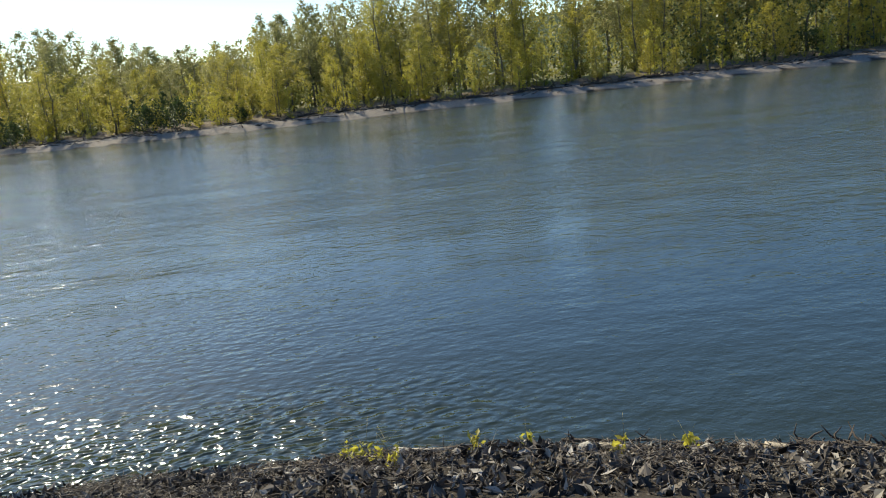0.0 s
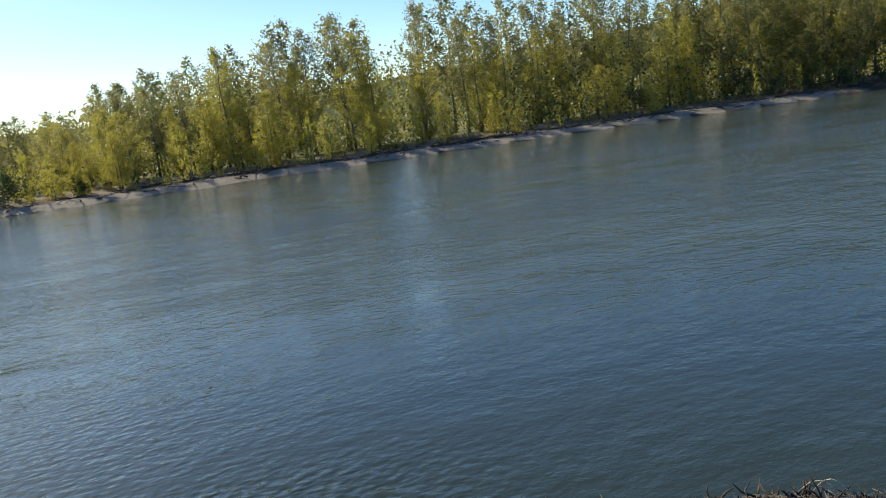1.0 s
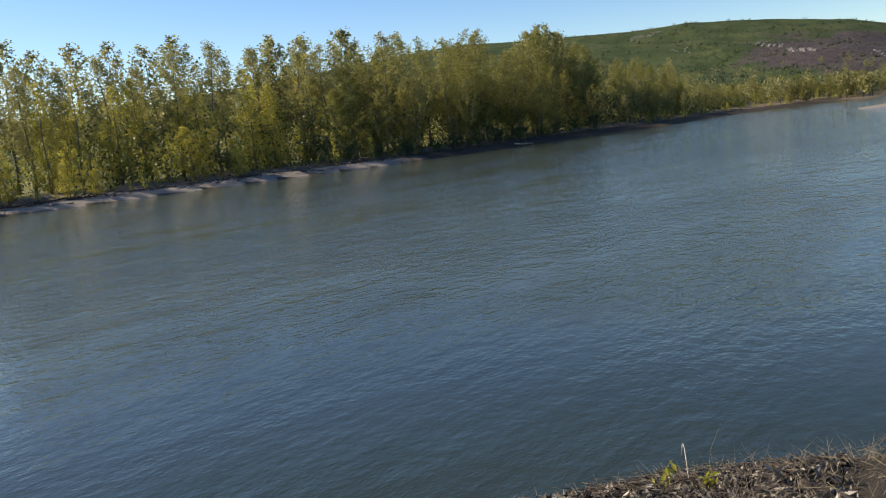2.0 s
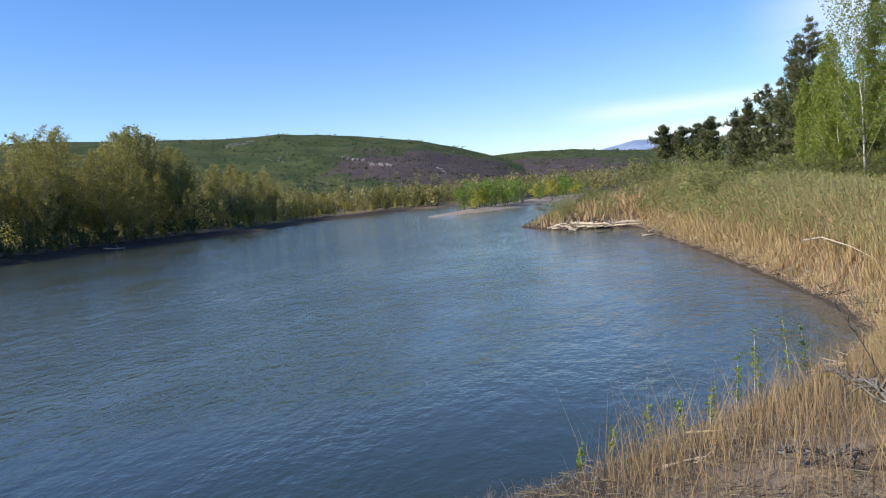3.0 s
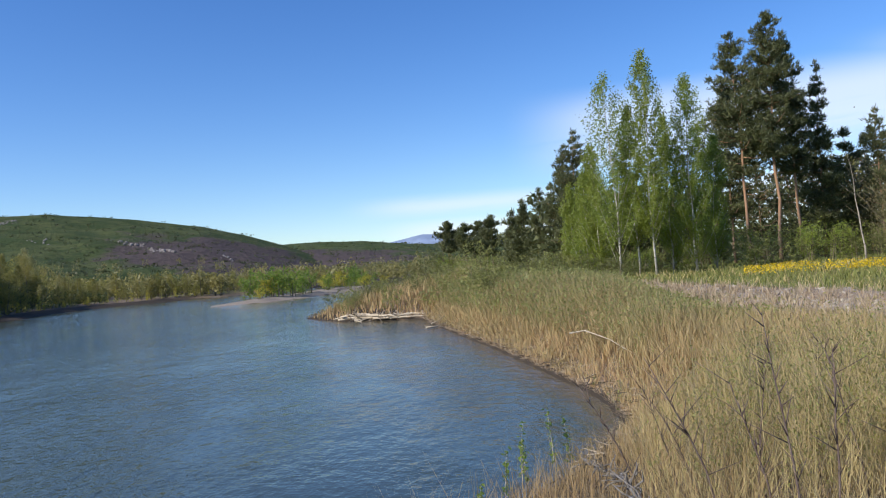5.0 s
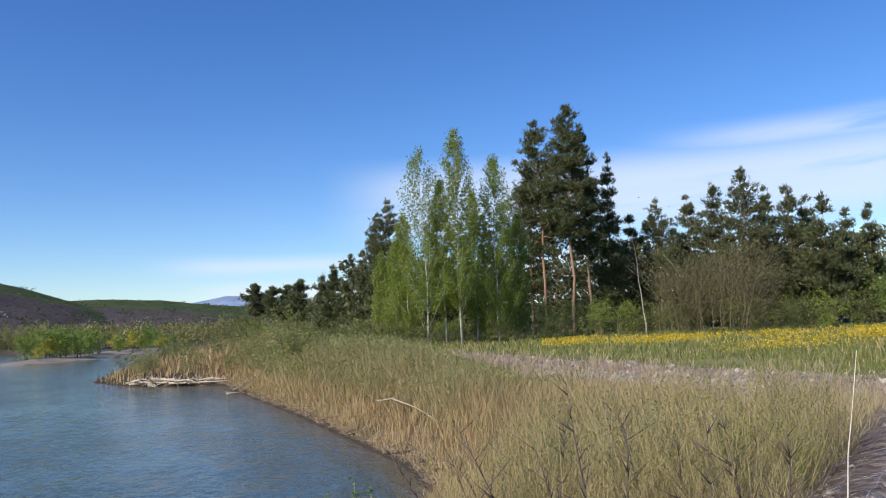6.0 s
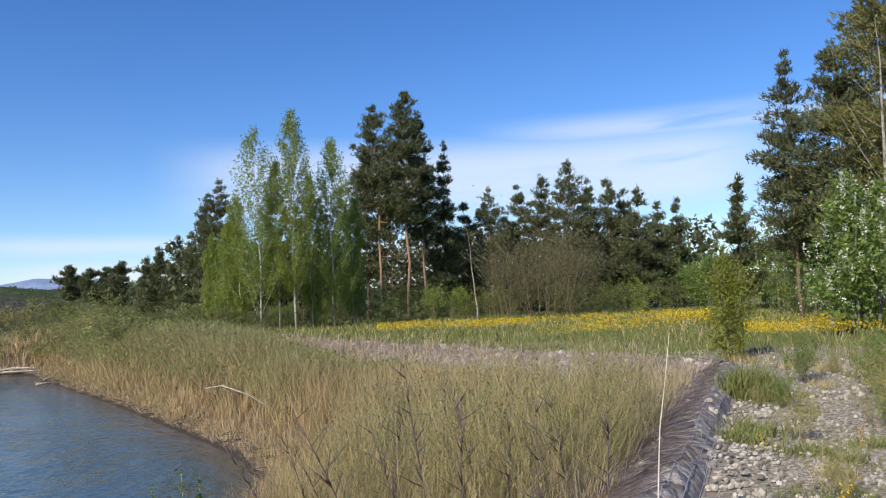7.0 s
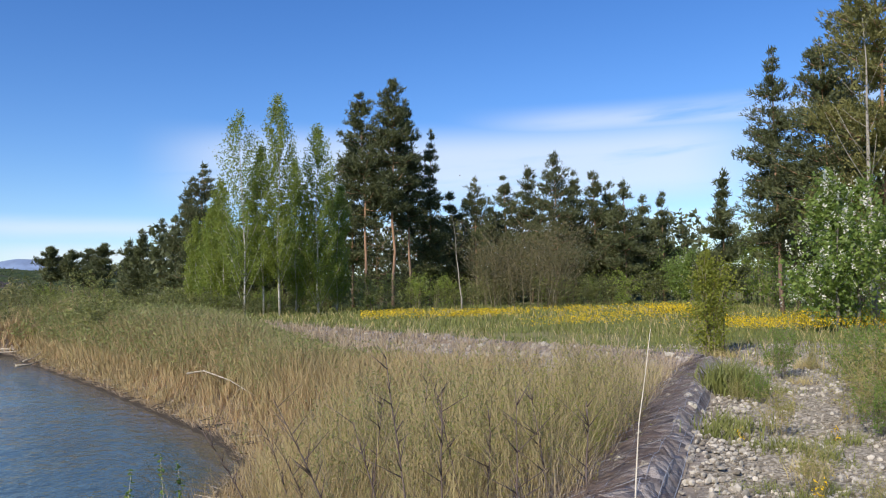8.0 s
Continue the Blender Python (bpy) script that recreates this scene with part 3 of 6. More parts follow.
def make_hill(name, label, skyline, r0, r1, r2, mat, steps=44, bumps=1.0):
    heads = np.arange(skyline[0][0], skyline[-1][0], -0.25)
    rows = np.linspace(r0, r2, steps)
    a, r = (g.ravel() for g in np.meshgrid(heads, rows, indexing="ij"))
    v, s = ridge_height(a, r, skyline, r0, r1, r2, bumps)
    burn = np.clip(1 - abs(a - 9) / 15, 0, 1) * np.clip(1 - abs(s - 0.47) / 0.38, 0, 1) * 2.2
    rock = np.clip(1 - abs(a - 26.5) / 1.8, 0, 1) * np.clip(1 - abs(s - 0.93) / 0.10, 0, 1) * 0.3
    m = len(rows)
    f = [(i * m + j, i * m + j + 1, (i + 1) * m + j + 1, (i + 1) * m + j) for i in range(len(heads) - 1) for j in range(m - 1)]
    me = mesh_from(name, v, f, ("zone", np.column_stack([burn, rock, 0 * burn, 0 * burn + 1])), smooth=True)
    me.materials.append(mat)
    return tagged(new(name, me), label, "hill", kind="structure")


make_hill("hill", "long green hill with burnt brown slopes and pale rocks", NEAR_RIDGE, 560, 1250, 1900, HILL)
make_hill("hill", "low far ridge with dark scrub", FAR_RIDGE, 650, 1600, 2300, HILL)
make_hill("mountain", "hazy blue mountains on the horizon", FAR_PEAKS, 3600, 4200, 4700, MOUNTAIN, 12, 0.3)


# ---- trees ----
def broadleaf(name, seed, tall, wide, crown_from, leaves, leaf, mats, label, category, group, at, stems=1, lean=0.03, narrow=1.0, limbs=26, leaf_stretch=1.4, bloom=None, girth=1.0, taper=0.0, far=False):
    """A tree with a tapered trunk, limbs that rise from it and a loose crown of single leaves."""
    rng = np.random.default_rng(seed)
    tree = thing(name, label, category, group, at=at)
    bark, leafy = mats
    trunk, boughs, spots = Tubes(4 if far else 7), Tubes(4), []
    for s in range(stems):
        off = np.array([0, 0, 0.0]) if stems == 1 else np.r_[rng.normal(size=2) * wide * 0.12, 0]
        h = tall * (1 if s == 0 else rng.uniform(0.7, 0.95))
        drift = np.r_[rng.normal(size=2) * lean, 0] + (np.r_[off[:2] * 0.12, 0] if stems > 1 else 0)
        n = 8
        line = [off + np.array([0, 0, h * i / (n - 1)]) + drift * h * (i / (n - 1)) ** 1.3 + np.r_[rng.normal(size=2) * 0.006 * h, 0] * (i > 0) for i in range(n)]
        r0 = (0.0095 * h + 0.02) * girth
        trunk.add(line, [r0 * (1.25 if i == 0 else 1) * (1 - 0.93 * i / (n - 1)) for i in range(n)])
        line = np.array(line)
        for b in range(limbs // stems):
            u = crown_from + (0.97 - crown_from) * (b + rng.uniform(0, 1)) / (limbs // stems)
            start = np.array([np.interp(u * (n - 1), range(n), line[:, k]) for k in range(3)])
            w = (u - crown_from) / (1 - crown_from)
            reach = wide * 0.5 * (0.45 + 0.75 * math.sin(math.pi * min(1, 0.25 + 0.72 * w)) ** 1.2) * rng.uniform(0.55, 1.15) * (1 - 0.55 * w ** 3) * (1 - taper * w)
            head = rng.uniform(0, 2 * np.pi)
            rise = rng.uniform(0.5, 1.3) * narrow
            way = np.array([math.cos(head), math.sin(head), rise])
            end = start + way * reach
            bent = (start + end) / 2 + np.array([0, 0, -0.08 * reach])
            boughs.add([start, end] if far else [start, bent, end], [0.0035 * h * (1.1 - u) * girth, 0.0025 * h * (1.1 - u) * girth, 0.006][:2 if far else 3], 3)
            m = max(6, int(leaves / limbs * (0.6 + reach / wide)))
            s_ = rng.beta(2.2, 1.3, m)[:, None]
            c = start + (end - start) * s_ + rng.normal(size=(m, 3)) * reach * np.array([0.20, 0.20, 0.26]) * (0.35 + s_) * (0.6 if far else 1)
            spots.append(c)
    spots = np.concatenate(spots)
    trunk.join(boughs)
    part("trunk", trunk.mesh("trunk"), bark, tree)
    part("crown", leaves_mesh("crown", rng, spots, leaf * rng.uniform(0.6, 1.25, len(spots)), leaf_stretch, far), leafy, tree)
    if bloom:
        count, size = bloom
        where = spots[rng.integers(len(spots), size=count)] + rng.normal(size=(count, 3)) * 0.1
        where = np.concatenate([where + rng.normal(size=where.shape) * size * np.array([0.55, 0.55, 1.0]) for _ in range(12)])
        part("blossom", leaves_mesh("blossom", rng, where, size * rng.uniform(0.5, 1.0, len(where)), 1.1), BLOSSOM, tree, "clusters of small white flowers", "stuff")
    return tree


def plume(name, seed, tall, wide, crown_from, limbs, per, leaf, mats, label, category, group, at, stems=1, lean=0.025, girth=0.8, top=2.6, loose=1.0, fork=1.2, wood=3):
    """A slim tree: a tapered trunk, limbs that sweep up from it, and sprays of small leaves along each limb's outer half."""
    rng = np.random.default_rng(seed)
    tree = thing(name, label, category, group, at=at)
    bark, leafy = mats
    trunk, spots = Tubes(5), []
    for s in range(stems):
        off = np.zeros(3) if s == 0 else np.r_[rng.normal(size=2) * wide * 0.16, 0]
        h = tall * (1 if s == 0 else rng.uniform(0.6, 0.9))
        drift = np.r_[rng.normal(size=2) * lean, 0]
        n = 7
        line = np.array([off + np.array([0, 0, h * i / (n - 1)]) + drift * h * (i / (n - 1)) ** 1.3 + np.r_[rng.normal(size=2) * 0.006 * h, 0] * (i > 0) for i in range(n)])
        r0 = (0.0095 * h + 0.02) * girth
        trunk.add(line, [r0 * (1.25 if i == 0 else 1) * (1 - 0.93 * i / (n - 1)) for i in range(n)])
        count = max(8, limbs // stems)
        for b in range(count):
            w = (b + rng.uniform(0, 1)) / count
            z = h * (crown_from + (1 - crown_from) * w)
            reach = wide * 0.5 * min(1, (w + 0.14) / 0.34) ** 0.6 * max(0.02, 1 - w ** top) ** 0.65 * rng.uniform(0.5, 1.1) + 0.05
            head = 2.4 * b + rng.normal() * 0.5
            foot = max(0.03 * h, z - reach * fork * rng.uniform(0.7, 1.5))
            start = np.array([np.interp(foot / h * (n - 1), range(n), line[:, k]) for k in range(3)])
            axis = np.array([np.interp(z / h * (n - 1), range(n), line[:, k]) for k in range(3)])
            end = axis + np.array([math.cos(head), math.sin(head), 0]) * reach
            r = 0.0032 * h * (1.15 - w) * girth
            if b % wood == 0:
                trunk.add([start, (start + end) / 2 + np.array([0, 0, -0.06 * reach]), end], [r, r * 0.7, 0.006], 3)
            m = max(5, int(per * (0.62 + 0.8 * reach / wide)))
            u = rng.beta(2.4, 1.2, (m, 1))
            puff = (0.12 + 0.075 * wide * 0.5) * loose
            ball = rng.normal(size=(m, 3))
            ball *= rng.uniform(0, 1, (m, 1)) ** 0.45 / np.linalg.norm(ball, axis=1, keepdims=True)
            spots.append(start + (end - start) * u + ball * puff * np.array([1.7, 1.7, 2.6]) * (0.5 + 0.5 * u))
    spots = np.concatenate(spots)
    part("trunk", trunk.mesh("trunk"), bark, tree)
    part("crown", leaves_mesh("crown", rng, spots, leaf * rng.uniform(0.6, 1.25, len(spots)), 1.35, True), leafy, tree)
    return tree


def pine(name, seed, tall, wide, crown_from, mats, label, group, at, tufts=190, shape=1.0, lean=0.01, dead=8, per=16, size=0.36, pad=0.62):
    """A pine: straight trunk, whorls of branches that end in needle tufts, dead stubs below."""
    rng = np.random.default_rng(seed)
    tree = thing(name, label, "pine tree", group, at=at)
    bark, needles = mats
    trunk, boughs, tips, dirs = Tubes(8), Tubes(4), [], []
    n = 9
    drift = np.r_[rng.normal(size=2) * lean, 0]
    line = np.array([np.array([0, 0, tall * i / (n - 1)]) + drift * tall * i / (n - 1) + np.r_[rng.normal(size=2) * 0.004 * tall, 0] * (i > 0) for i in range(n)])
    r0 = 0.0068 * tall + 0.02
    trunk.add(line, [r0 * (1.2 if i == 0 else 1) * (1 - 0.92 * i / (n - 1)) for i in range(n)])
    whorls = max(9, int((1 - crown_from) * tall / 0.46))
    for b in range(whorls):
        u = min(0.985, crown_from + (0.985 - crown_from) * max(0, b + rng.uniform(-0.5, 0.5)) / (whorls - 1))
        w = (u - crown_from) / (1 - crown_from)
        start = np.array([np.interp(u * (n - 1), range(n), line[:, k]) for k in range(3)])
        for _ in range(int(rng.integers(3, 7))):
            reach = wide * 0.46 * ((1 - w) ** (0.85 * shape) * (0.6 + 0.5 * min(1, w * 4)) + 0.05) * rng.uniform(0.5, 1.2)
            head = rng.uniform(0, 2 * np.pi)
            way = np.array([math.cos(head), math.sin(head), rng.uniform(-0.2, 0.3) + 0.4 * w])
            end = start + way * reach + np.array([0, 0, 0.08 * reach])
            mid = start + way * reach * 0.5 - np.array([0, 0, 0.05 * reach])
            boughs.add([start, mid, end], [0.02 + 0.012 * reach, 0.014 + 0.006 * reach, 0.006], 4)
            m = max(1, round(tufts / whorls / 4.5 * (0.02 + 2.1 * (reach / (0.46 * wide)) ** 1.2)))
            out = 0.10 + 0.95 * rng.uniform(0, 1, (m, 1)) ** 0.8
            tips += list(start + (end - start) * out + rng.normal(size=(m, 3)) * (0.11 * reach + 0.10 * pad) * np.array([1.1, 1.1, 0.7]))
            dirs += list(way * (0.25 + 0.5 * out) + np.array([0, 0, 0.55]))
    tips.append(line[-1])
    dirs.append(np.array([0, 0, 3.5]))
    for _ in range(dead):
        u = rng.uniform(0.25, max(0.3, crown_from)) * 1.0
        start = np.array([np.interp(u * (n - 1), range(n), line[:, k]) for k in range(3)])
        head = rng.uniform(0, 2 * np.pi)
        end = start + np.array([math.cos(head), math.sin(head), rng.uniform(-0.4, 0.1)]) * rng.uniform(0.4, 1.3)
        boughs.add([start, end], [0.02, 0.005], 4)
    trunk.join(boughs)
    part("trunk", trunk.mesh("trunk"), bark, tree)
    part("crown", spikes_mesh("crown", rng, tips, dirs, per, size, size * 0.13), needles, tree)
    return tree


def spot(az, d, scale=1.0, turn=0.0, sink=0.08, squash=1.0):
    x, y = turn_to(az, d)
    return Matrix.LocRotScale((x, y, height(x, y) - sink), Euler((0, 0, turn)), (scale * squash, scale * squash, scale))


def spot_xy(x, y, scale=1.0, turn=0.0, sink=0.08, squash=1.0):
    return Matrix.LocRotScale((x, y, height(x, y) - sink), Euler((0, 0, turn)), (scale * squash, scale * squash, scale))


def scatter(makers, places):
    """The first place of every kind gets a new plant, all later ones a copy of it."""
    made = {}
    for key, m in places:
        if key not in made:
            made[key] = makers[key](m)
            made[key].matrix_basis = m
        else:
            ob = made[key]
            c = copy_thing(ob, Matrix.Identity(4))
            c.matrix_basis = m


rng = np.random.default_rng(11)


def along_far_shore(s):
    """The place s metres along the far shore from the bend opposite, and the way inland."""
    pts = FAR_SHORE[1:]
    seg = np.hypot(*np.diff(pts, axis=0).T)
    acc = np.r_[0, np.cumsum(seg)]
    i = min(np.searchsorted(acc, s, "right") - 1, len(seg) - 1)
    d = (pts[i + 1] - pts[i]) / seg[i]
    return pts[i] + d * (s - acc[i]), np.array([-d[1], d[0]])


POP = "young poplars on the far bank"
# how high the far bank's canopy stands, by heading: degrees above the eye
CANOPY = [(125, 5.2), (110, 5.4), (107.7, 5.7), (103.5, 4.6), (101, 3.8), (98.3, 3.6), (96, 4.3), (93.8, 5.0), (90.7, 5.9), (86.5, 6.8), (84, 7.4), (80, 7.8), (75, 8.4), (71, 8.4), (67.8, 7.9),
          (64.5, 7.2), (59.2, 7.6), (55, 7.2), (51, 7.2), (48, 7.2), (42, 6.6), (38.9, 6.3), (37, 6.5), (34, 6.3), (31.7, 5.7), (30.2, 4.5), (28.9, 3.5), (27.4, 3.6), (24.7, 3.1), (23.7, 1.7), (21, 1.2), (15.6, 1.1), (10, 0.9)]


def canopy_scale(p, tall):
    """The scale at which a plant of that height just reaches the canopy at the place p."""
    az, d = math.degrees(math.atan2(-p[0], p[1])), math.hypot(*p)
    el = np.interp(-az, [-c[0] for c in CANOPY], [c[1] for c in CANOPY])
    return (3.6 + d * math.tan(radians(el)) - 1.4) / tall, az


far_makers, far_tall = {}, {}
for v in range(6):
    far_tall["p%d" % v] = 16.0
    far_makers["p%d" % v] = lambda m, v=v: plume("poplar_tree", 20 + v, 16, 4.6 + 0.6 * (v % 3), 0.06 + 0.05 * (v % 3), 58, 122, 0.16, (POPLAR_BARK, POPLAR_LEAF),
                                                 "young poplar with yellow-green spring leaves down to the ground", "tree", POP, m, stems=1 + (v % 2), top=2.6 + 0.5 * (v % 3))
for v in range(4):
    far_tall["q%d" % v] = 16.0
    far_makers["q%d" % v] = lambda m, v=v: plume("poplar_tree", 126 + v, 16, 4.8 + 0.5 * v, 0.18 + 0.05 * v, 58, 124, 0.17, (POPLAR_BARK, SHADED_POPLAR),
                                                 "full young-leaved poplar above the bank, its olive colour dimmed for shade", "tree", POP, m, stems=1 + (v % 2), top=3.2)
for v in range(3):
    far_tall["t%d" % v] = 17.0
    far_makers["t%d" % v] = lambda m, v=v: plume("poplar_tree", 30 + v, 17, 4.9, 0.34, 52, 122, 0.16, (POPLAR_BARK, GREY_POPLAR),
                                                 "tall poplar with a bare stem and a light grey-green crown", "tree", POP, m, top=3.4)
for v in range(3):
    far_tall["b%d" % v] = 17.0
    far_makers["b%d" % v] = lambda m, v=v: plume("poplar_tree", 36 + v, 17, 5.8, 0.36, 40, 62, 0.28, (POPLAR_BARK, GREY_POPLAR),
                                                 "grey-green poplar standing deep in the far wood", "tree", POP, m, top=3.4)
for v in range(4):
    far_makers["s%d" % v] = lambda m, v=v: plume("willow_shrub", 40 + v, 5.0 + v, 1.9 + 0.3 * v, 0.0, 28, 52, 0.14, (POPLAR_BARK, SHRUB_LEAF),
                                                 "bushy young willow with bright yellow-green leaves", "shrub", "willows at the far water's edge", m, stems=3, girth=0.6, top=1.5, loose=0.8)
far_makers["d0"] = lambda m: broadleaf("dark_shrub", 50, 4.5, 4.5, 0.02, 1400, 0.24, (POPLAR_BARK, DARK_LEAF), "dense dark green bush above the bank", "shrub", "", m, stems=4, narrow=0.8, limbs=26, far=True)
places = []
s = 12.0
while s < 400:
    base, inland = along_far_shore(s)
    y = base[1]
    for row, depth in enumerate((8, 14, 20, 29)):
        p = base + inland * (depth + rng.uniform(-2, 2.5)) + rng.uniform(-1.8, 1.8, 2)
        head = math.degrees(math.atan2(-p[0], p[1]))
        if head > 115 or 28.3 < head < 29.9 and depth < 26 or head < 22 and row > 2:
            continue
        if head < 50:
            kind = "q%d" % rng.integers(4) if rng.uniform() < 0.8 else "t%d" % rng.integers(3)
        elif row < 2 or rng.uniform() < 0.25:
            kind = "p%d" % rng.integers(6)
        else:
            kind = "t%d" % rng.integers(3)
        if row > 2:
            kind = "b%d" % rng.integers(3)
        k, az = canopy_scale(p, far_tall[kind])
        k *= (rng.uniform(0.42, 0.75), rng.uniform(0.55, 0.88), rng.uniform(0.86, 1.05), rng.uniform(0.96, 1.1))[row]
        if az < 45:
            k *= 1.1 if row < 2 else 0.98
        if row == 0 and y < 78 and az < 80:
            k *= 0.6
        if row < 2 and 80 < y < 131:
            k *= 1.12
        squash = min(1.5, max(1.12, 0.95 / max(k, 0.3))) * rng.uniform(0.95, 1.3)
        places.append((kind, spot_xy(p[0], p[1], k, rng.uniform(0, 6.28), squash=squash)))
    s += 4.7
for s in np.arange(20, 420, 1.9):
    base, inland = along_far_shore(s)
    p = base + inland * rng.uniform(4.5, 8.5)
    k, az = canopy_scale(p, 6.5)
    if 28.3 < az < 30.5 or az > 115:
        continue
    big = 1.0 if base[1] < 80 else 0.6
    places.append(("s%d" % rng.integers(4), spot_xy(p[0], p[1], min(k * 0.8, big * rng.choice([0.25, 0.35, 0.5, 0.62, 0.85])), rng.uniform(0, 6.28), squash=rng.uniform(1.0, 1.4))))
for az, d, k in ((100.4, 101, 1.05), (102.5, 104, 0.95), (110.5, 118, 0.9), (96, 98, 0.5), (57, 106, 0.8), (50, 112, 0.8), (44, 113, 0.7)):
    places.append(("d0", spot(az, d, k)))
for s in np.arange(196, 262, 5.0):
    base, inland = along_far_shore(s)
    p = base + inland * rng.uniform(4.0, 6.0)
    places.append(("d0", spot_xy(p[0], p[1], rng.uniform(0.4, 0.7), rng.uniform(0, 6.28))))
scatter(far_makers, places)


def far_undergrowth(seed, count, d0, d1, share, size, mat, label, heads):
    """The tangle that closes the far wood behind its trunks."""
    rng = np.random.default_rng(seed)
    s = rng.uniform(5, 420, count)
    at, out = np.array([np.r_[p, q] for p, q in map(along_far_shore, s)]).reshape(-1, 2, 2).transpose(1, 0, 2)
    p = at + out * rng.uniform(d0, d1, (len(s), 1))
    az = np.degrees(np.arctan2(-p[:, 0], p[:, 1]))
    p = p[(az > heads[0]) & (az < heads[1])]
    tall = np.array([canopy_scale(q, 1.0)[0] for q in p]) * (share + 0.14 * rough(p, 0.25))
    z = land(p)[0] + rng.uniform(0.03, 1, len(p)) ** 1.2 * np.clip(tall, 1.0, 15)
    me = leaves_mesh("far_undergrowth", rng, np.column_stack([p, z]), size * rng.uniform(0.6, 1.3, len(p)), 1.3, True)
    me.materials.append(mat)
    return tagged(new("far_undergrowth", me), label, "undergrowth", kind="stuff")


# Both layers take the poplar colour already dimmed for shade
far_undergrowth(4, 44000, 24, 54, 0.84, 0.46, SHADED_POPLAR, "undergrowth between the trunks of the far wood, coloured olive for shade", (20, 116))
far_undergrowth(6, 52000, 52, 120, 0.84, 0.66, SHADED_POPLAR, "crowns deeper in the far wood, seen between the trees", (20, 116))
# Dark leaves stand in for the shade among the far trunks
far_undergrowth(5, 60000, 5, 30, 0.46, 0.32, DARK_LEAF, "undergrowth at the foot of the far wood, coloured dark for its shade", (20, 66))
far_undergrowth(7, 16000, 12, 30, 0.30, 0.32, DARK_LEAF, "low bushes under the young poplars, coloured dark for shade", (66, 116))


def far_woods():
    """The low woods of the valley floor beyond the bend, too many and too far to tell apart."""
    rng = np.random.default_rng(3)
    spots, sizes, trunk = [], [], Tubes(3)
    for _ in range(900):
        az, d = rng.uniform(-9, 40), 245 + 520 * rng.uniform() ** 1.4
        x, y = turn_to(az, d)
        if d < 300 and az < 3:
            continue
        z = 0.4 + (hill_height(az, d) if d > 560 else 0)
        h = rng.uniform(5.5, 10) * (1.2 if d > 330 else 0.9)
        w = h * rng.uniform(0.25, 0.42)
        trunk.add([(x, y, z), (x, y, z + h * 0.8)], [0.12, 0.04])
        n = 78
        q = rng.normal(size=(n, 3))
        q /= np.linalg.norm(q, axis=1, keepdims=True)
        q *= rng.uniform(0.4, 1.0, (n, 1))
        spots.append(np.array([x, y, z + h * 0.55]) + q * np.array([w, w, h * 0.5]))
        sizes.append(rng.uniform(0.5, 1.05, n))
    me = leaves_mesh("far_woods", rng, np.concatenate(spots), np.concatenate(sizes), 1.3, True)
    me.materials.append(WOODS_LEAF)
    ob = tagged(new("far_woods", me), "distant yellow-green riverside woods along the valley", "woods", kind="stuff")
    part("trunks", trunk.mesh("trunks"), POPLAR_BARK, ob)
    return ob


far_woods()


def hill_scrub():
    """Dark bushes dotted over the hillside, too small to tell apart."""
    rng = np.random.default_rng(8)
    n = 5200
    az, d = rng.uniform(-6, 36, n), 600 + 980 * rng.uniform(0, 1, n) ** 1.1
    c = np.array([(*turn_to(a, r), hill_height(a, r) + 0.3) for a, r in zip(az, d)])
    keep = rough(c[:, :2], 0.035) + rng.normal(size=n) * 0.35 > -0.15
    c = c[keep]
    n = len(c)
    size = rng.uniform(1.0, 2.7, n) * np.where(rng.uniform(0, 1, n) < 0.15, 1.7, 1)
    spots = (c[:, None] + rng.normal(size=(n, 12, 3)) * (size[:, None, None] * np.array([0.55, 0.55, 0.32])) + np.array([0, 0, 0.7])).reshape(-1, 3)
    me = leaves_mesh("hill_scrub", rng, spots, np.repeat(size, 12) * 0.55, 1.2, True)
    me.materials.append(SCRUB_LEAF)
    return tagged(new("hill_scrub", me), "dark scattered bushes over the hillside", "scrub", kind="stuff")


def hill_rocks():
    """Pale outcrops on the burnt slope and near the crest."""
    rng = np.random.default_rng(18)
    rows = []
    for a0, a1, r0, r1, n in ((19.2, 17.6, 985, 955, 26), (17.2, 15.6, 930, 890, 44), (27.4, 25.0, 1170, 1190, 40), (24.6, 23.4, 1020, 1000, 10), (12.6, 11.6, 900, 880, 8)):
        for _ in range(n):
            u = rng.uniform()
            a, r = a0 + (a1 - a0) * u + rng.normal() * 0.12, r0 + (r1 - r0) * u + rng.normal() * 9
            rows.append((*turn_to(a, r), hill_height(a, r), rng.uniform(0.9, 2.6)))
    t = Tubes(6)
    for x, y, z, k in rows:
        e = rng.uniform(0.7, 1.3, 3) * k
        t.add([(x, y, z - 1.5), (x + e[0] * 0.15, y, z + e[2] * 0.25), (x - e[1] * 0.12, y, z + e[2] * 0.55)], [e[0], e[1] * 0.85, e[1] * 0.35])
    me = t.mesh("hill_rocks")
    me.materials.append(LEDGE)
    return tagged(new("hill_rocks", me), "pale grey rock outcrops on the hillside", "rocks", kind="stuff")


hill_scrub()
hill_rocks()

# island shrubs
isl = {"i%d" % v: (lambda m, v=v: broadleaf("willow_bush", 60 + v, 4.2 + v, 4.0, 0.05, 420, 0.32, (POPLAR_BARK, GREEN_LEAF if v else SHRUB_LEAF), "low round willow bush in fresh leaf on the gravel island", "shrub", "bushes on the island", m, stems=4, narrow=0.8, limbs=20, far=True)) for v in range(2)}
places = []
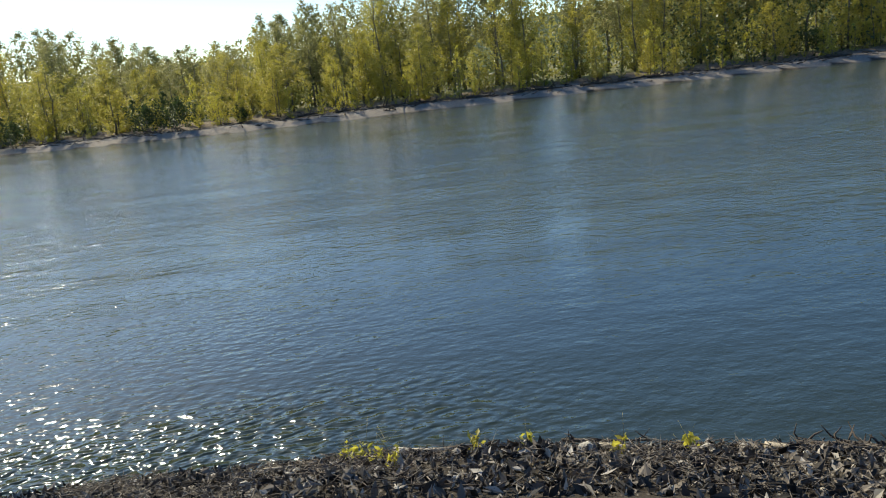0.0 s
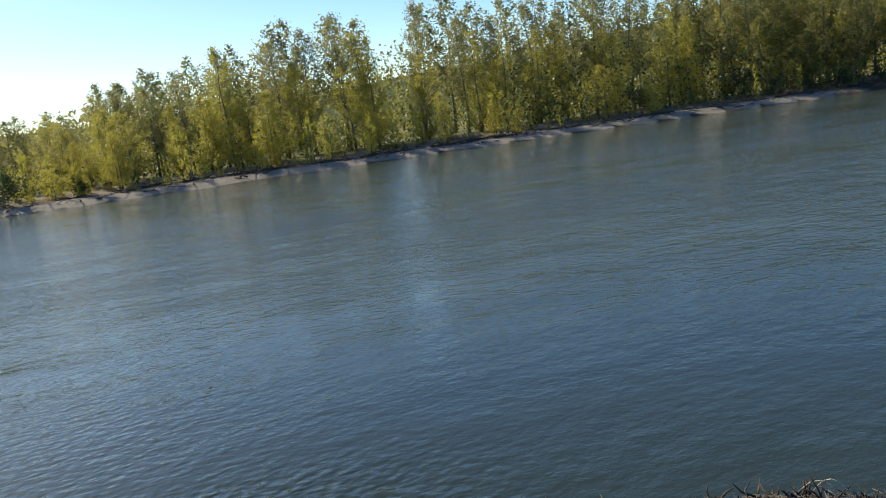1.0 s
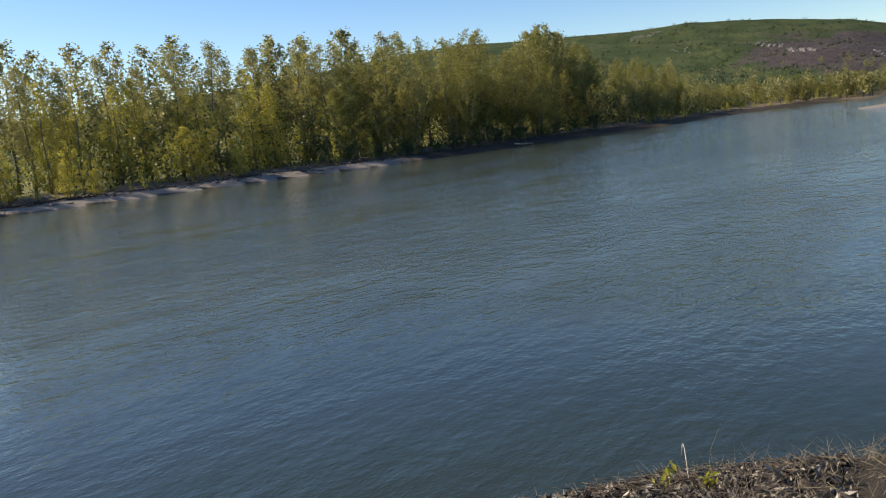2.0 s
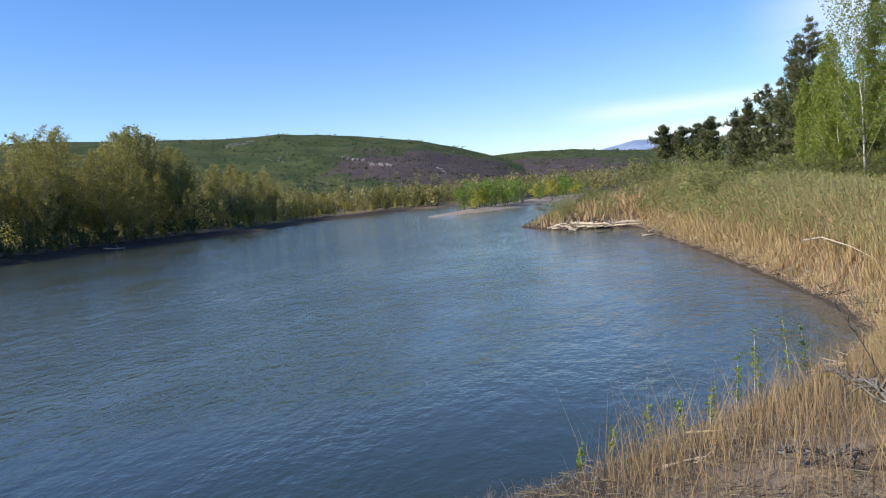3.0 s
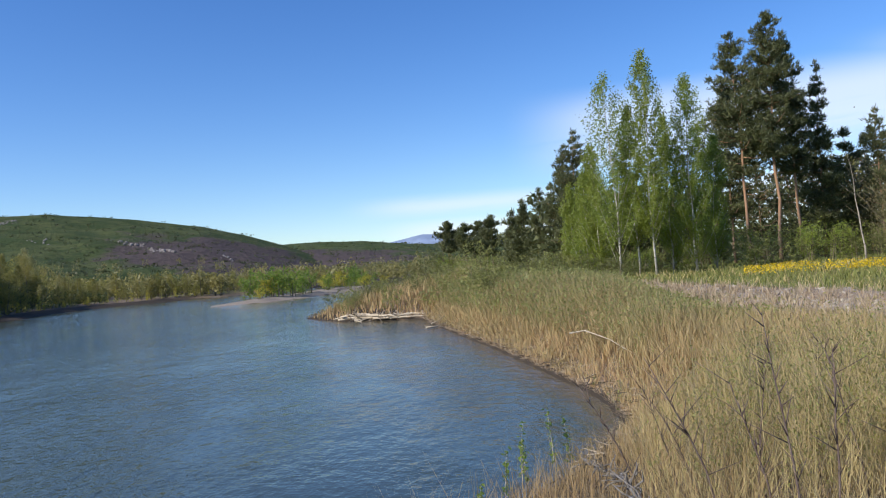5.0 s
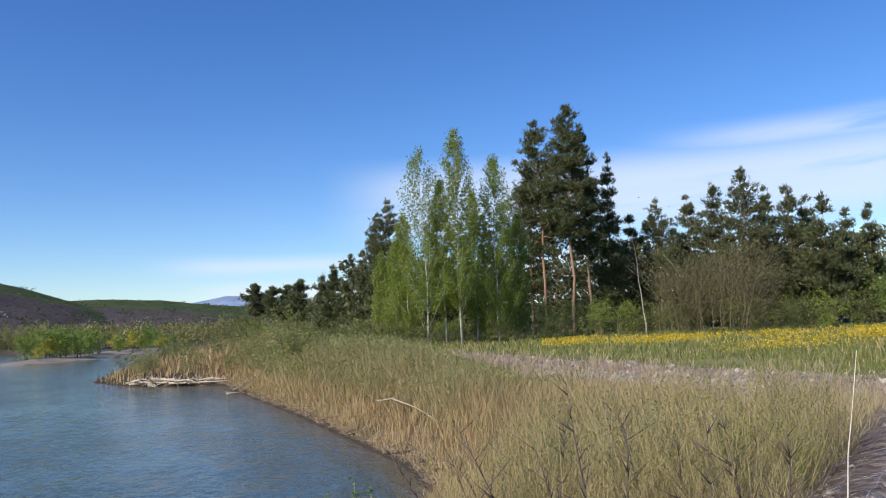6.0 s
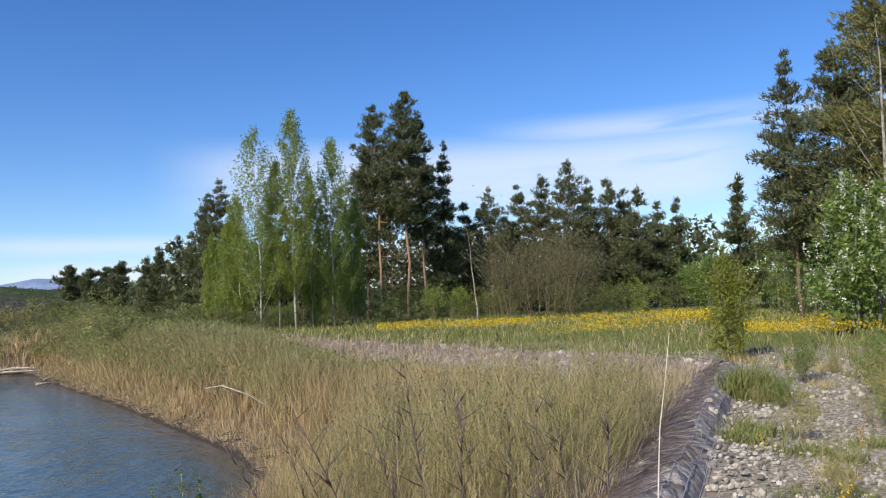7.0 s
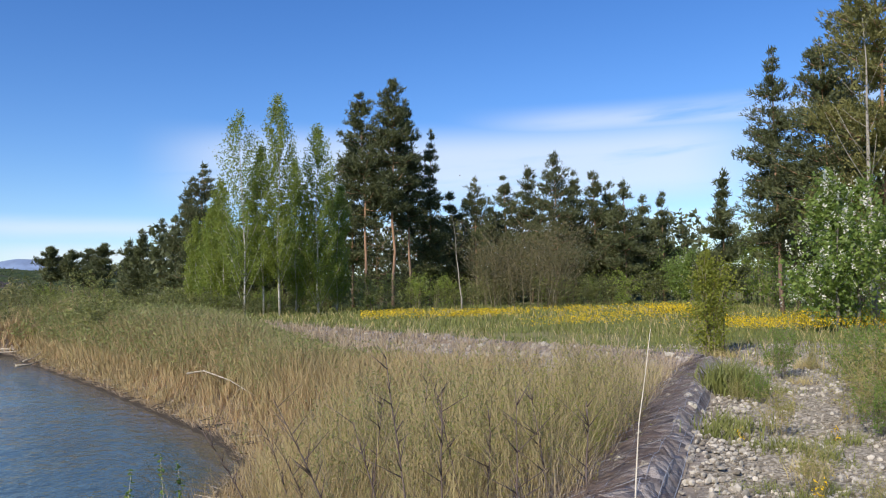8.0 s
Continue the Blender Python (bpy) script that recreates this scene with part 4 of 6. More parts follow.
while len(places) < 46:
    p = np.array([rng.uniform(-34, 2), rng.uniform(132, 232)])
    if inside(p[None], ISLAND)[0] and line_distance(p[None], NEAR_SHORE)[0] > 8 and line_distance(p[None], ISLAND[:5])[0] > 3.5:
        places.append(("i%d" % rng.integers(2), spot_xy(p[0], p[1], rng.uniform(0.55, 1.1), rng.uniform(0, 6.28))))
scatter(isl, places)

# ---- the near bank's trees: heading, distance, elevation of the tip, width, crown from, shape ----
PINES = "pines behind the meadow"
DARK_PINE = "tall dark green pine with a bare lower trunk"
BUSHY_PINE = "bushy dark green pine with branches to the ground"


def top_height(az, d, el):
    """How tall a plant at that heading and distance stands if its tip shows at that elevation."""
    x, y = turn_to(az, d)
    return 3.6 + d * math.tan(radians(el)) - height(x, y)


for i, (az, d, el, wide, base, shape) in enumerate([
        (-3.9, 120, 3.3, 5.0, 0.45, 0.5), (-5.2, 118, 3.1, 5.0, 0.45, 0.5), (-6.2, 122, 3.2, 5.0, 0.4, 0.5), (-7.1, 116, 3.6, 5.2, 0.35, 0.6), (-8.7, 100, 3.9, 5.0, 0.2, 0.8), (-9.6, 96, 4.6, 4.6, 0.15, 0.9),
        (-10.7, 84, 5.35, 4.6, 0.12, 1.0), (-11.6, 82, 5.6, 4.4, 0.2, 0.9), (-12.4, 72, 7.6, 4.4, 0.25, 0.7), (-13.4, 70, 9.3, 4.8, 0.25, 0.6), (-14.4, 76, 7.4, 4.4, 0.2, 0.8),
        (-24.0, 62, 11.0, 5.0, 0.25, 0.7), (-25.1, 58, 14.4, 6.0, 0.40, 0.5), (-26.9, 58, 15.4, 6.4, 0.42, 0.45), (-28.2, 60, 13.4, 5.2, 0.40, 0.6), (-29.6, 62, 11.7, 4.2, 0.10, 1.0), (-29.3, 70, 7.0, 6.5, 0.05, 0.7),
        (-31.3, 66, 7.2, 5.0, 0.15, 0.8), (-33.1, 64, 8.3, 4.8, 0.2, 0.8), (-35.4, 66, 8.3, 5.4, 0.12, 0.8), (-37.1, 66, 9.0, 5.4, 0.12, 0.8), (-38.9, 64, 9.9, 6.0, 0.14, 0.7), (-40.3, 66, 8.4, 5.2, 0.1, 0.8),
        (-41.7, 66, 8.4, 5.4, 0.12, 0.8), (-42.8, 68, 7.6, 5.2, 0.1, 0.8), (-43.8, 64, 7.6, 5.4, 0.1, 0.8), (-45.1, 68, 6.5, 5.2, 0.1, 0.8), (-46.4, 66, 6.6, 4.2, 0.12, 1.0), (-47.7, 70, 4.2, 4.5, 0.1, 0.9),
        (-50.4, 50, 7.9, 3.8, 0.15, 0.9), (-54.0, 40, 15.8, 4.2, 0.22, 0.6), (-55.0, 43, 10.0, 4.5, 0.3, 0.7), (-57.0, 37, 15.8, 4.6, 0.3, 0.5), (-58.8, 38, 17.5, 6.0, 0.25, 0.5),
        (-17.0, 66, 7.8, 5.4, 0.1, 0.8), (-19.0, 68, 7.2, 6.0, 0.05, 0.8), (-20.6, 64, 8.0, 6.0, 0.05, 0.8), (-22.3, 64, 8.6, 6.0, 0.05, 0.8), (-30.5, 78, 6.0, 6, 0.05, 0.8), (-32.3, 78, 6.3, 6, 0.05, 0.8), (-34.3, 78, 6.5, 6, 0.05, 0.8),
        (-36.3, 80, 6.5, 6.5, 0.05, 0.8), (-39.5, 80, 6.5, 6.5, 0.05, 0.8), (-42.3, 82, 5.6, 6.5, 0.05, 0.8), (-45.5, 82, 4.8, 6.5, 0.05, 0.8), (-25.8, 74, 6.5, 6.5, 0.05, 0.8), (-27.6, 76, 6.5, 6.5, 0.05, 0.8), (-15.6, 80, 5.2, 6, 0.05, 0.8),
        (-55.8, 62, 8.0, 6, 0.05, 0.7), (-57.8, 64, 9.0, 6, 0.05, 0.7), (-59.8, 60, 9.5, 6, 0.05, 0.7), (-61.8, 62, 9.0, 6, 0.05, 0.7), (-63.8, 60, 9.0, 6, 0.05, 0.7)]):
    tall = top_height(az, d, el)
    pine("pine_tree", 100 + i, tall, wide * (0.8 if base > 0.35 and d < 90 else 1.0), base, (PINE_BARK, NEEDLE), DARK_PINE if base > 0.2 else BUSHY_PINE, PINES, spot(az, d), tufts=int((600 + 80 * tall) * (1.3 if base < 0.2 else 1) * (1.6 if d < 45 else 0.45 if base < 0.06 else 1)), shape=shape + 0.3, lean=0.012, size=0.20 if d < 45 else 0.28 if d < 90 else 0.40, per=9, pad=0.42 if d < 45 else 0.55)
for i, (az, d, el, wide, frm, per, top) in enumerate([(-16.3, 46, 12.9, 3.4, 0.26, 76, 4.0), (-17.6, 47, 10.8, 2.5, 0.26, 100, 2.4), (-18.75, 46, 14.2, 2.9, 0.24, 120, 2.6), (-19.9, 49, 9.6, 2.6, 0.2, 96, 2.2), (-21.5, 48, 12.1, 3.3, 0.2, 130, 2.0), (-22.8, 50, 8.0, 2.4, 0.2, 84, 2.0),
                                                       (-14.9, 49, 8.2, 2.4, 0.16, 88, 2.2), (-14.0, 50, 6.4, 2.2, 0.12, 84, 2.0), (-13.0, 52, 5.4, 2.2, 0.1, 80, 2.0)]):
    plume("aspen_tree", 160 + i, top_height(az, d, el), wide, frm, 84, int(per * 1.6), 0.088, (BIRCH_BARK, ASPEN_LEAF), "slim aspen with a pale trunk and fresh green leaves", "tree", "aspens at the meadow's edge", spot(az, d, turn=i), lean=0.018, girth=0.48, top=top, loose=0.8, fork=1.6, wood=2)
for i, (az, d, el, wide) in enumerate([(-36.3, 51, 4.7, 6.0), (-34.6, 53, 3.4, 4.5), (-38.6, 53, 3.8, 4.5)]):
    broadleaf("bare_willow", 180 + i, top_height(az, d, el), wide, 0.03, 4200, 0.075, (BROWN_TWIG, BUD_LEAF), "round brownish willow with bare twigs just budding", "shrub", "budding willows", spot(az, d, turn=i), stems=9, narrow=1.0, limbs=225, girth=0.4)
pine("larch_tree", 190, top_height(-60.6, 33, 21), 5.6, 0.18, (PINE_BARK, RUST_NEEDLE), "tall old conifer with rusty green foliage", "", spot(-60.6, 33), tufts=5200, shape=0.7, size=0.21, per=7, pad=0.4)
broadleaf("birch_tree", 191, top_height(-59.2, 29, 17), 2.4, 0.35, 700, 0.08, (DEAD_BARK, RUST_NEEDLE), "half-dead birch with a pale grey forked trunk", "tree", "", spot(-59.3, 29), limbs=16, narrow=1.7, lean=0.02, girth=1.0)
broadleaf("dead_birch", 192, top_height(-32.7, 48, 5.9), 1.5, 0.6, 30, 0.1, (DEAD_BARK, RUST_NEEDLE), "thin leaning dead birch trunk", "tree", "", spot(-31.9, 48), limbs=7, narrow=1.0, lean=0.07, girth=0.7)
for i, (az, d, el, wide) in enumerate([(-57.3, 27, 7.8, 1.9), (-62.2, 25, 4.5, 2.2), (-48.1, 56, 2.4, 2.4)]):
    broadleaf("bird_cherry", 193 + i, top_height(az, d, el), wide * 1.2, 0.0, 7500, 0.10, (POPLAR_BARK, CHERRY_LEAF), "bird cherry covered in white blossom", "tree", "flowering bird cherries", spot(az, d), stems=4, limbs=52, narrow=1.1, bloom=(320 if d < 30 else 60, 0.075))
broadleaf("young_willow", 199, top_height(-49.1, 18.6, 3.1), 0.8, 0.0, 6500, 0.045, (BROWN_TWIG, SLIM_LEAF), "young upright willow with yellow-green leaves", "shrub", "", spot(-49.1, 18.6), stems=7, limbs=98, narrow=1.9, girth=0.5)

def wood_interior():
    """The shaded tangle that closes the pine wood behind its trunks."""
    rng = np.random.default_rng(14)
    n = 17000
    az, d = np.radians(np.where(rng.uniform(0, 1, n) < 0.8, rng.uniform(-49, -10, n), rng.uniform(-68, -53.5, n))), rng.uniform(74, 96, n)
    p = np.column_stack([-np.sin(az) * d, np.cos(az) * d])
    z = land(p)[0] + rng.uniform(0, 1, n) ** 1.1 * (7.6 + 1.8 * rough(p, 0.2))
    me = leaves_mesh("wood_interior", rng, np.column_stack([p, z]), rng.uniform(0.25, 0.6, n), 1.4, True)
    me.materials.append(NEEDLE)
    return tagged(new("wood_interior", me), "dense dark young growth deep in the pine wood", "undergrowth", kind="stuff")


wood_interior()

# undergrowth at the foot of the wood, and bushes along the bank
under = {"u%d" % v: (lambda m, v=v: broadleaf("undergrowth_bush", 210 + v, 3.0, 2.6, 0.03, 1000, 0.095, (BROWN_TWIG, (ASPEN_LEAF, HEDGE_LEAF, SHOOT_LEAF)[v]), ("fresh green bush under the pines", "olive budding bush at the wood's edge", "grey-green willow bush on the bank")[v], "shrub", "undergrowth along the wood", m, stems=5, narrow=1.0, limbs=20, girth=0.5, far=True)) for v in range(3)}
places = []
for _ in range(64):
    az = rng.uniform(-50, -12)
    d = rng.uniform(49, 62) + (10 if az > -24 and rng.uniform() < 0.5 else 0)
    places.append(("u%d" % rng.choice([0, 0, 1, 2]), spot(az, d, rng.uniform(0.35, 0.85), rng.uniform(0, 6.28), squash=1.3)))
for az, d, k in ((-49.6, 64, 1.5), (-50.9, 62, 1.6), (-51.6, 58, 1.4), (-52.5, 60, 1.5), (-53.5, 57, 1.4), (-54.6, 60, 1.6), (-56.0, 58, 1.6), (-57.2, 60, 1.7), (-52.8, 48, 1.6), (-51.8, 52, 1.5), (-53.6, 46, 1.2), (-54.8, 34, 0.6), (-58.5, 33, 0.7)):
    places.append(("u0", spot(az, d, k)))
for _ in range(70):
    az = rng.uniform(-17.5, -2.5)
    d = rng.uniform(44, 70) if az < -6 else rng.uniform(62, 105)
    el = np.interp(-az, [2.5, 5, 8, 11, 14, 17.5], [0.6, 0.8, 1.0, 1.5, 1.3, 0.2]) * rng.uniform(0.3, 1.0) - 0.3
    places.append(("u%d" % rng.choice([1, 1, 2]), spot(az, d, min(1.5, max(0.3, top_height(az, d, el) / 3.2)), rng.uniform(0, 6.28), squash=1.35)))
for _ in range(34):
    p = np.array([rng.uniform(-7, 8), rng.uniform(59, 84)])
    if land([p])[1][0] > 1.6 and inside(p[None], LAND_NEAR)[0]:
        places.append(("u%d" % rng.choice([1, 2, 2]), spot_xy(p[0], p[1], rng.uniform(0.5, 0.8), rng.uniform(0, 6.28), squash=1.4)))
for _ in range(40):
    y = rng.uniform(84, 250)
    x = np.interp(y, NEAR_SHORE[20:, 1], NEAR_SHORE[20:, 0]) + rng.uniform(2, 16)
    places.append(("u%d" % rng.choice([0, 1, 2]), spot_xy(x, y, rng.uniform(0.7, 1.5), rng.uniform(0, 6.28), squash=1.3)))
scatter(under, places)


# ---- reeds, shoots and grass ----
def plants_on(rng, count, pick, cover=None):
    """Feet of plants on land: places from pick(), thinned where cover() says so."""
    got = []
    n = 0
    while n < count:
        p = pick(rng, 5000)
        z, edge = land(p)
        ok = edge > 0.12
        if cover is not None:
            ok &= rng.uniform(0, 1, len(p)) < cover(p)
        got.append(np.column_stack([p, z - 0.03, edge])[ok])
        n += int(ok.sum())
    return np.concatenate(got)[:count]


def clumps(p):
    return np.clip(0.55 + 0.6 * rough(p, 1.9) + 0.4 * rough(p, 5.3), 0.06, 1)


def stand_height(f):
    """How tall the bank's growth stands: low at the water, higher up the slope and where willows join in."""
    az, d = np.degrees(np.arctan2(-f[:, 0], f[:, 1])), np.hypot(f[:, 0], f[:, 1])
    ceiling = np.interp(-az, [-8, 0, 8, 12, 16, 19, 23, 30, 40, 50], [-2.4, -1.2, -0.6, -0.6, -1.2, -2.6, -3.9, -4.3, -4.7, -5.0])
    room = 3.6 + d * np.tan(np.radians(ceiling)) - f[:, 2]
    return np.clip(np.minimum(room, 0.24 + 0.34 * f[:, 3] + 0.1 * np.minimum(f[:, 3], 2) ** 2), 0.12, 1.9)


def blades_stuff(name, label, category, feet, heights, width, mat, seed, lean=0.15, bend=0.3):
    rng = np.random.default_rng(seed)
    far = np.hypot(feet[:, 0], feet[:, 1])
    me = blades_mesh(name, rng, feet[:, :3], heights, width * np.clip(far / 16, 0.4, 4.0), lean, bend)
    me.materials.append(mat)
    return tagged(new(name, me), label, category, kind="stuff")


def slope_places(y0, y1, in0, in1):
    def pick(rng, n):
        y = rng.uniform(y0, y1, n)
        xs = np.interp(y, NEAR_SHORE[8:18, 1], NEAR_SHORE[8:18, 0])
        return np.column_stack([xs + in0 + (in1 - in0) * rng.uniform(0, 1, n) ** 1.2, y])
    return pick


def ring_places(az0, az1, d0, d1):
    def pick(rng, n):
        az, d = np.radians(rng.uniform(az0, az1, n)), np.sqrt(rng.uniform(d0 * d0, d1 * d1, n))
        return np.column_stack([-np.sin(az) * d, np.cos(az) * d])
    return pick


def on_slope(p):
    return (~inside(p, LAND_TOP)) & (line_distance(p, TOP) > 0.8) & inside(p, LAND_NEAR)


rg = np.random.default_rng(5)
f = plants_on(rg, 46000, slope_places(15, 60, 0.2, 10), lambda p: clumps(p) * on_slope(p))
h = stand_height(f) * rg.uniform(0.45, 1.1, len(f))
blades_stuff("reed_bed", "dense tan dry reeds on the river bank, greener at the tips", "reeds", f, h, 0.0075, REED, 6, 0.24)
fw = plants_on(rg, 13000, slope_places(21, 60, 1.6, 10), lambda p: np.clip(0.35 + 0.8 * rough(p, 0.9), 0.03, 1) * on_slope(p))
hw = stand_height(fw) * rg.uniform(0.7, 1.2, len(fw))
blades_stuff("willow_stems", "thin grey-green willow stems rising over the reeds", "willow shoots", fw, hw, 0.0055, WILLOW_STEM, 26, 0.16)
fl = plants_on(rg, 20000, slope_places(12, 58, 0.08, 2.6), lambda p: clumps(p) * on_slope(p))
blades_stuff("dry_litter", "pale pinkish dead stalks fallen along the foot of the reeds", "litter", fl, rg.uniform(0.12, 0.42, len(fl)), 0.0075, PALE_LITTER, 29, 1.1, 0.8)
pickn = rg.random(len(f)) < 0.62
keep = pickn & (f[:, 1] > 21) & (f[:, 3] > 1.6)
f2, h2 = f[keep], h[keep]
where = f2[:, :3] + np.column_stack([rg.normal(size=(len(f2), 2)) * 0.12, h2 * rg.uniform(0.65, 1.05, len(f2))])
me = leaves_mesh("willow_shoots", rg, where, 0.026 * np.clip(np.hypot(f2[:, 0], f2[:, 1]) / 16, 0.6, 3.5) * rg.uniform(0.6, 1.4, len(f2)), 2.8)
me.materials.append(SHOOT_LEAF)
tagged(new("willow_shoots", me), "grey-green leaves of willow shoots among the reeds", "willow shoots", kind="stuff")

f = plants_on(rg, 5200, lambda r, n: np.column_stack([r.uniform(-9, 9, n), r.uniform(57, 90, n)]), lambda p: clumps(p) * inside(p, LAND_NEAR))
blades_stuff("reed_bed", "rusty tan reeds on the low point", "reeds", f, np.clip(0.3 + 0.3 * f[:, 3], 0.3, 1.5) * rg.uniform(0.5, 1.1, len(f)), 0.011, REED, 16)
f = plants_on(rg, 9000, ring_places(-46, -17, 4.6, 19), lambda p: clumps(p) * on_slope(p))
blades_stuff("dry_grass", "pale tangled dry grass on the slope", "grass", f, rg.uniform(0.15, 0.5, len(f)), 0.007, PALE_LITTER, 7, 0.7, 0.7)
f = plants_on(rg, 2600, ring_places(-48, -36, 4.6, 18), lambda p: (~inside(p, LAND_TOP)) * (line_distance(p, TOP) > 0.7) * (line_distance(p, TOP) < 1.9))
blades_stuff("straw_grass", "pale dry grass along the gabion's foot", "grass", f, rg.uniform(0.2, 0.75, len(f)), 0.006, PALE_LITTER, 17, 0.35)
f = plants_on(rg, 8800, ring_places(-46, -17, 4.6, 17), lambda p: clumps(p) * on_slope(p))
blades_stuff("straw_grass", "straw-coloured standing grass on the slope", "grass", f, np.minimum(stand_height(f), 1.0) * rg.uniform(0.4, 1.0, len(f)), 0.006, STRAW, 8, 0.32)
f = plants_on(rg, 1300, ring_places(-26, 5, 4.8, 14), lambda p: clumps(p) ** 1.6 * inside(p, LAND_NEAR))
blades_stuff("straw_grass", "yellowish dry stems standing at the water's edge", "grass", f, np.clip(f[:, 3] * 0.4 + 0.3, 0.3, 1.1) * rg.uniform(0.4, 1.1, len(f)), 0.006, EDGE_STEM, 9, 0.16)
f = plants_on(rg, 1500, ring_places(-26, 3, 5.0, 14), lambda p: clumps(p[:, ::-1]) ** 1.6 * inside(p, LAND_NEAR))
blades_stuff("reed_bed", "brownish reed stems at the water's edge", "reeds", f, np.clip(f[:, 3] * 0.4 + 0.3, 0.3, 1.1) * rg.uniform(0.4, 1.1, len(f)), 0.006, EDGE_STEM, 19, 0.2)
f = plants_on(rg, 6500, ring_places(-46, -16, 15, 42), lambda p: clumps(p) * (~inside(p, LAND_TOP)) * (line_distance(p, TOP) < 2.6) * (p[:, 1] > 12.5))
f[:, 2] = np.maximum(f[:, 2], 2.16 - 0.43 * line_distance(f[:, :2], TOP) - 0.05)
blades_stuff("dry_grass", "dry stems growing through the inner gabions", "grass", f, rg.uniform(0.12, 0.5, len(f)), 0.008, PALE_LITTER, 18, 0.45)
f = plants_on(rg, 6500, ring_places(-30, 25, 4.2, 12), lambda p: clumps(p) * inside(p, LAND_NEAR))
blades_stuff("dry_litter", "grey-brown dead stalks lying on the bank", "litter", f, rg.uniform(0.1, 0.4, len(f)), 0.006, LITTER, 10, 1.2, 0.8)

# meadow
f = plants_on(rg, 22000, ring_places(-66, -16, 17, 58), lambda p: inside(p, LAND_TOP) * np.clip(0.6 + 0.5 * rough(p, 0.8), 0.1, 1))
blades_stuff("meadow_grass", "mixed green and dry meadow grass", "grass", f, rg.uniform(0.12, 0.42, len(f)), 0.010, GRASS, 12, 0.35)
f = plants_on(rg, 4200, ring_places(-66, -17, 16, 50), lambda p: inside(p, LAND_TOP) * np.clip(0.4 + 0.6 * rough(p, 0.6), 0.05, 1))
blades_stuff("dry_grass", "dry stalks standing in the meadow", "grass", f, rg.uniform(0.15, 0.45, len(f)), 0.007, STRAW, 13, 0.35)


def flower_cover(p):
    az, d = np.degrees(np.arctan2(-p[:, 0], p[:, 1])), np.hypot(*p.T)
    band = np.where(az > -36, (d > 36) & (d < 42) & (az < -24.5), np.where(az > -50, (d > 28) & (d < 44), (d > 25) & (d < 33)))
    return band * np.where(az > -36, 0.4, np.where(az > -50, 0.3, 1.0)) * np.clip(0.5 + 0.7 * rough(p, 0.45), 0.03, 1) * inside(p, LAND_TOP)


f = plants_on(rg, 11000, ring_places(-66, -24, 22, 48), flower_cover)
top = f[:, :3] + np.column_stack([np.zeros((len(f), 2)), rg.uniform(0.22, 0.5, len(f))])
me = leaves_mesh("yellow_flowers", rg, top, rg.uniform(0.03, 0.062, len(f)) * np.hypot(f[:, 0], f[:, 1]) / 30, 1.0)
me.materials.append(YELLOW)
tagged(new("yellow_flowers", me), "bright yellow flowers in drifts across the meadow", "flowers", kind="stuff")


# ---- shrubs and single plants of the slope ----
def dry_willow(m, seed, tall, spread, leaves, leafy=None, wood=None):
    rng = np.random.default_rng(seed)
    bush = thing("dry_willow", "thin leafless willow thicket with small olive buds", "shrub", "dry willows on the slope", at=m)
    stems, spots = Tubes(3), []
    for _ in range(18):
        head, lean = rng.uniform(0, 2 * np.pi), rng.uniform(0.05, 0.5)
        way = np.array([math.cos(head) * lean, math.sin(head) * lean, 1.0])
        foot = np.r_[rng.normal(size=2) * 0.12 * spread, 0]
        h = tall * rng.uniform(0.55, 1.05)
        mid, end = foot + way * h * 0.5 + rng.normal(size=3) * 0.03, foot + way * h + rng.normal(size=3) * 0.08
        stems.add([foot, mid, end], [0.0042, 0.003, 0.0015], 3)
        for _ in range(6):
            u = rng.uniform(0.25, 0.95)
            a = foot + (end - foot) * u
            b = a + (np.r_[rng.normal(size=2) * 0.6, 1.0]) * rng.uniform(0.12, 0.35)
            stems.add([a, b], [0.002, 0.001], 3)
            spots += [a + (b - a) * w + rng.normal(size=3) * 0.015 for w in rng.uniform(0.1, 1.05, leaves)]
    part("stem", stems.mesh("stem"), wood or TWIG, bush, "thin bare stems and twigs", "stuff")
    part("leaf", leaves_mesh("leaf", rng, spots, rng.uniform(0.010, 0.022, len(spots)), 1.9, True), leafy or OLIVE_LEAF, bush, "tiny olive leaf buds", "stuff")
    return bush


kinds = {"w%d" % v: (lambda m, v=v: dry_willow(m, 300 + v, 1.5, 1.0 + 0.3 * v, (3, 6, 4, 6, 9)[v], (OLIVE_LEAF, OLIVE_LEAF, SHOOT_LEAF, OLIVE_LEAF, SHOOT_LEAF)[v], (TWIG, BROWN_TWIG, TWIG, TWIG, BROWN_TWIG)[v])) for v in range(5)}
f = plants_on(rg, 96, ring_places(-45, -21, 6.2, 17), lambda p: on_slope(p) * np.clip(1.25 - np.hypot(*p.T) / 18, 0.15, 1))
places = [("w%d" % rg.integers(5), spot_xy(x, y, float(np.clip(stand_height(np.array([[x, y, z, e]]))[0] / 1.5 * rg.uniform(0.85, 1.35), 0.25, 1.0)), rg.uniform(0, 6.28))) for x, y, z, e in f]
kinds["w5"] = lambda m: dry_willow(m, 306, 1.4, 0.7, 24, SLIM_LEAF, BROWN_TWIG)
for az, d, k in ((-36.6, 8.6, 0.75), (-37.6, 9.4, 0.7), (-31.5, 9.2, 0.7), (-28.0, 10.5, 0.65), (-40.5, 8.0, 0.6), (-24.0, 10.0, 0.6), (-34.2, 12.0, 0.7)):
    places.append(("w5", spot(az, d, k, az)))
scatter(kinds, places)


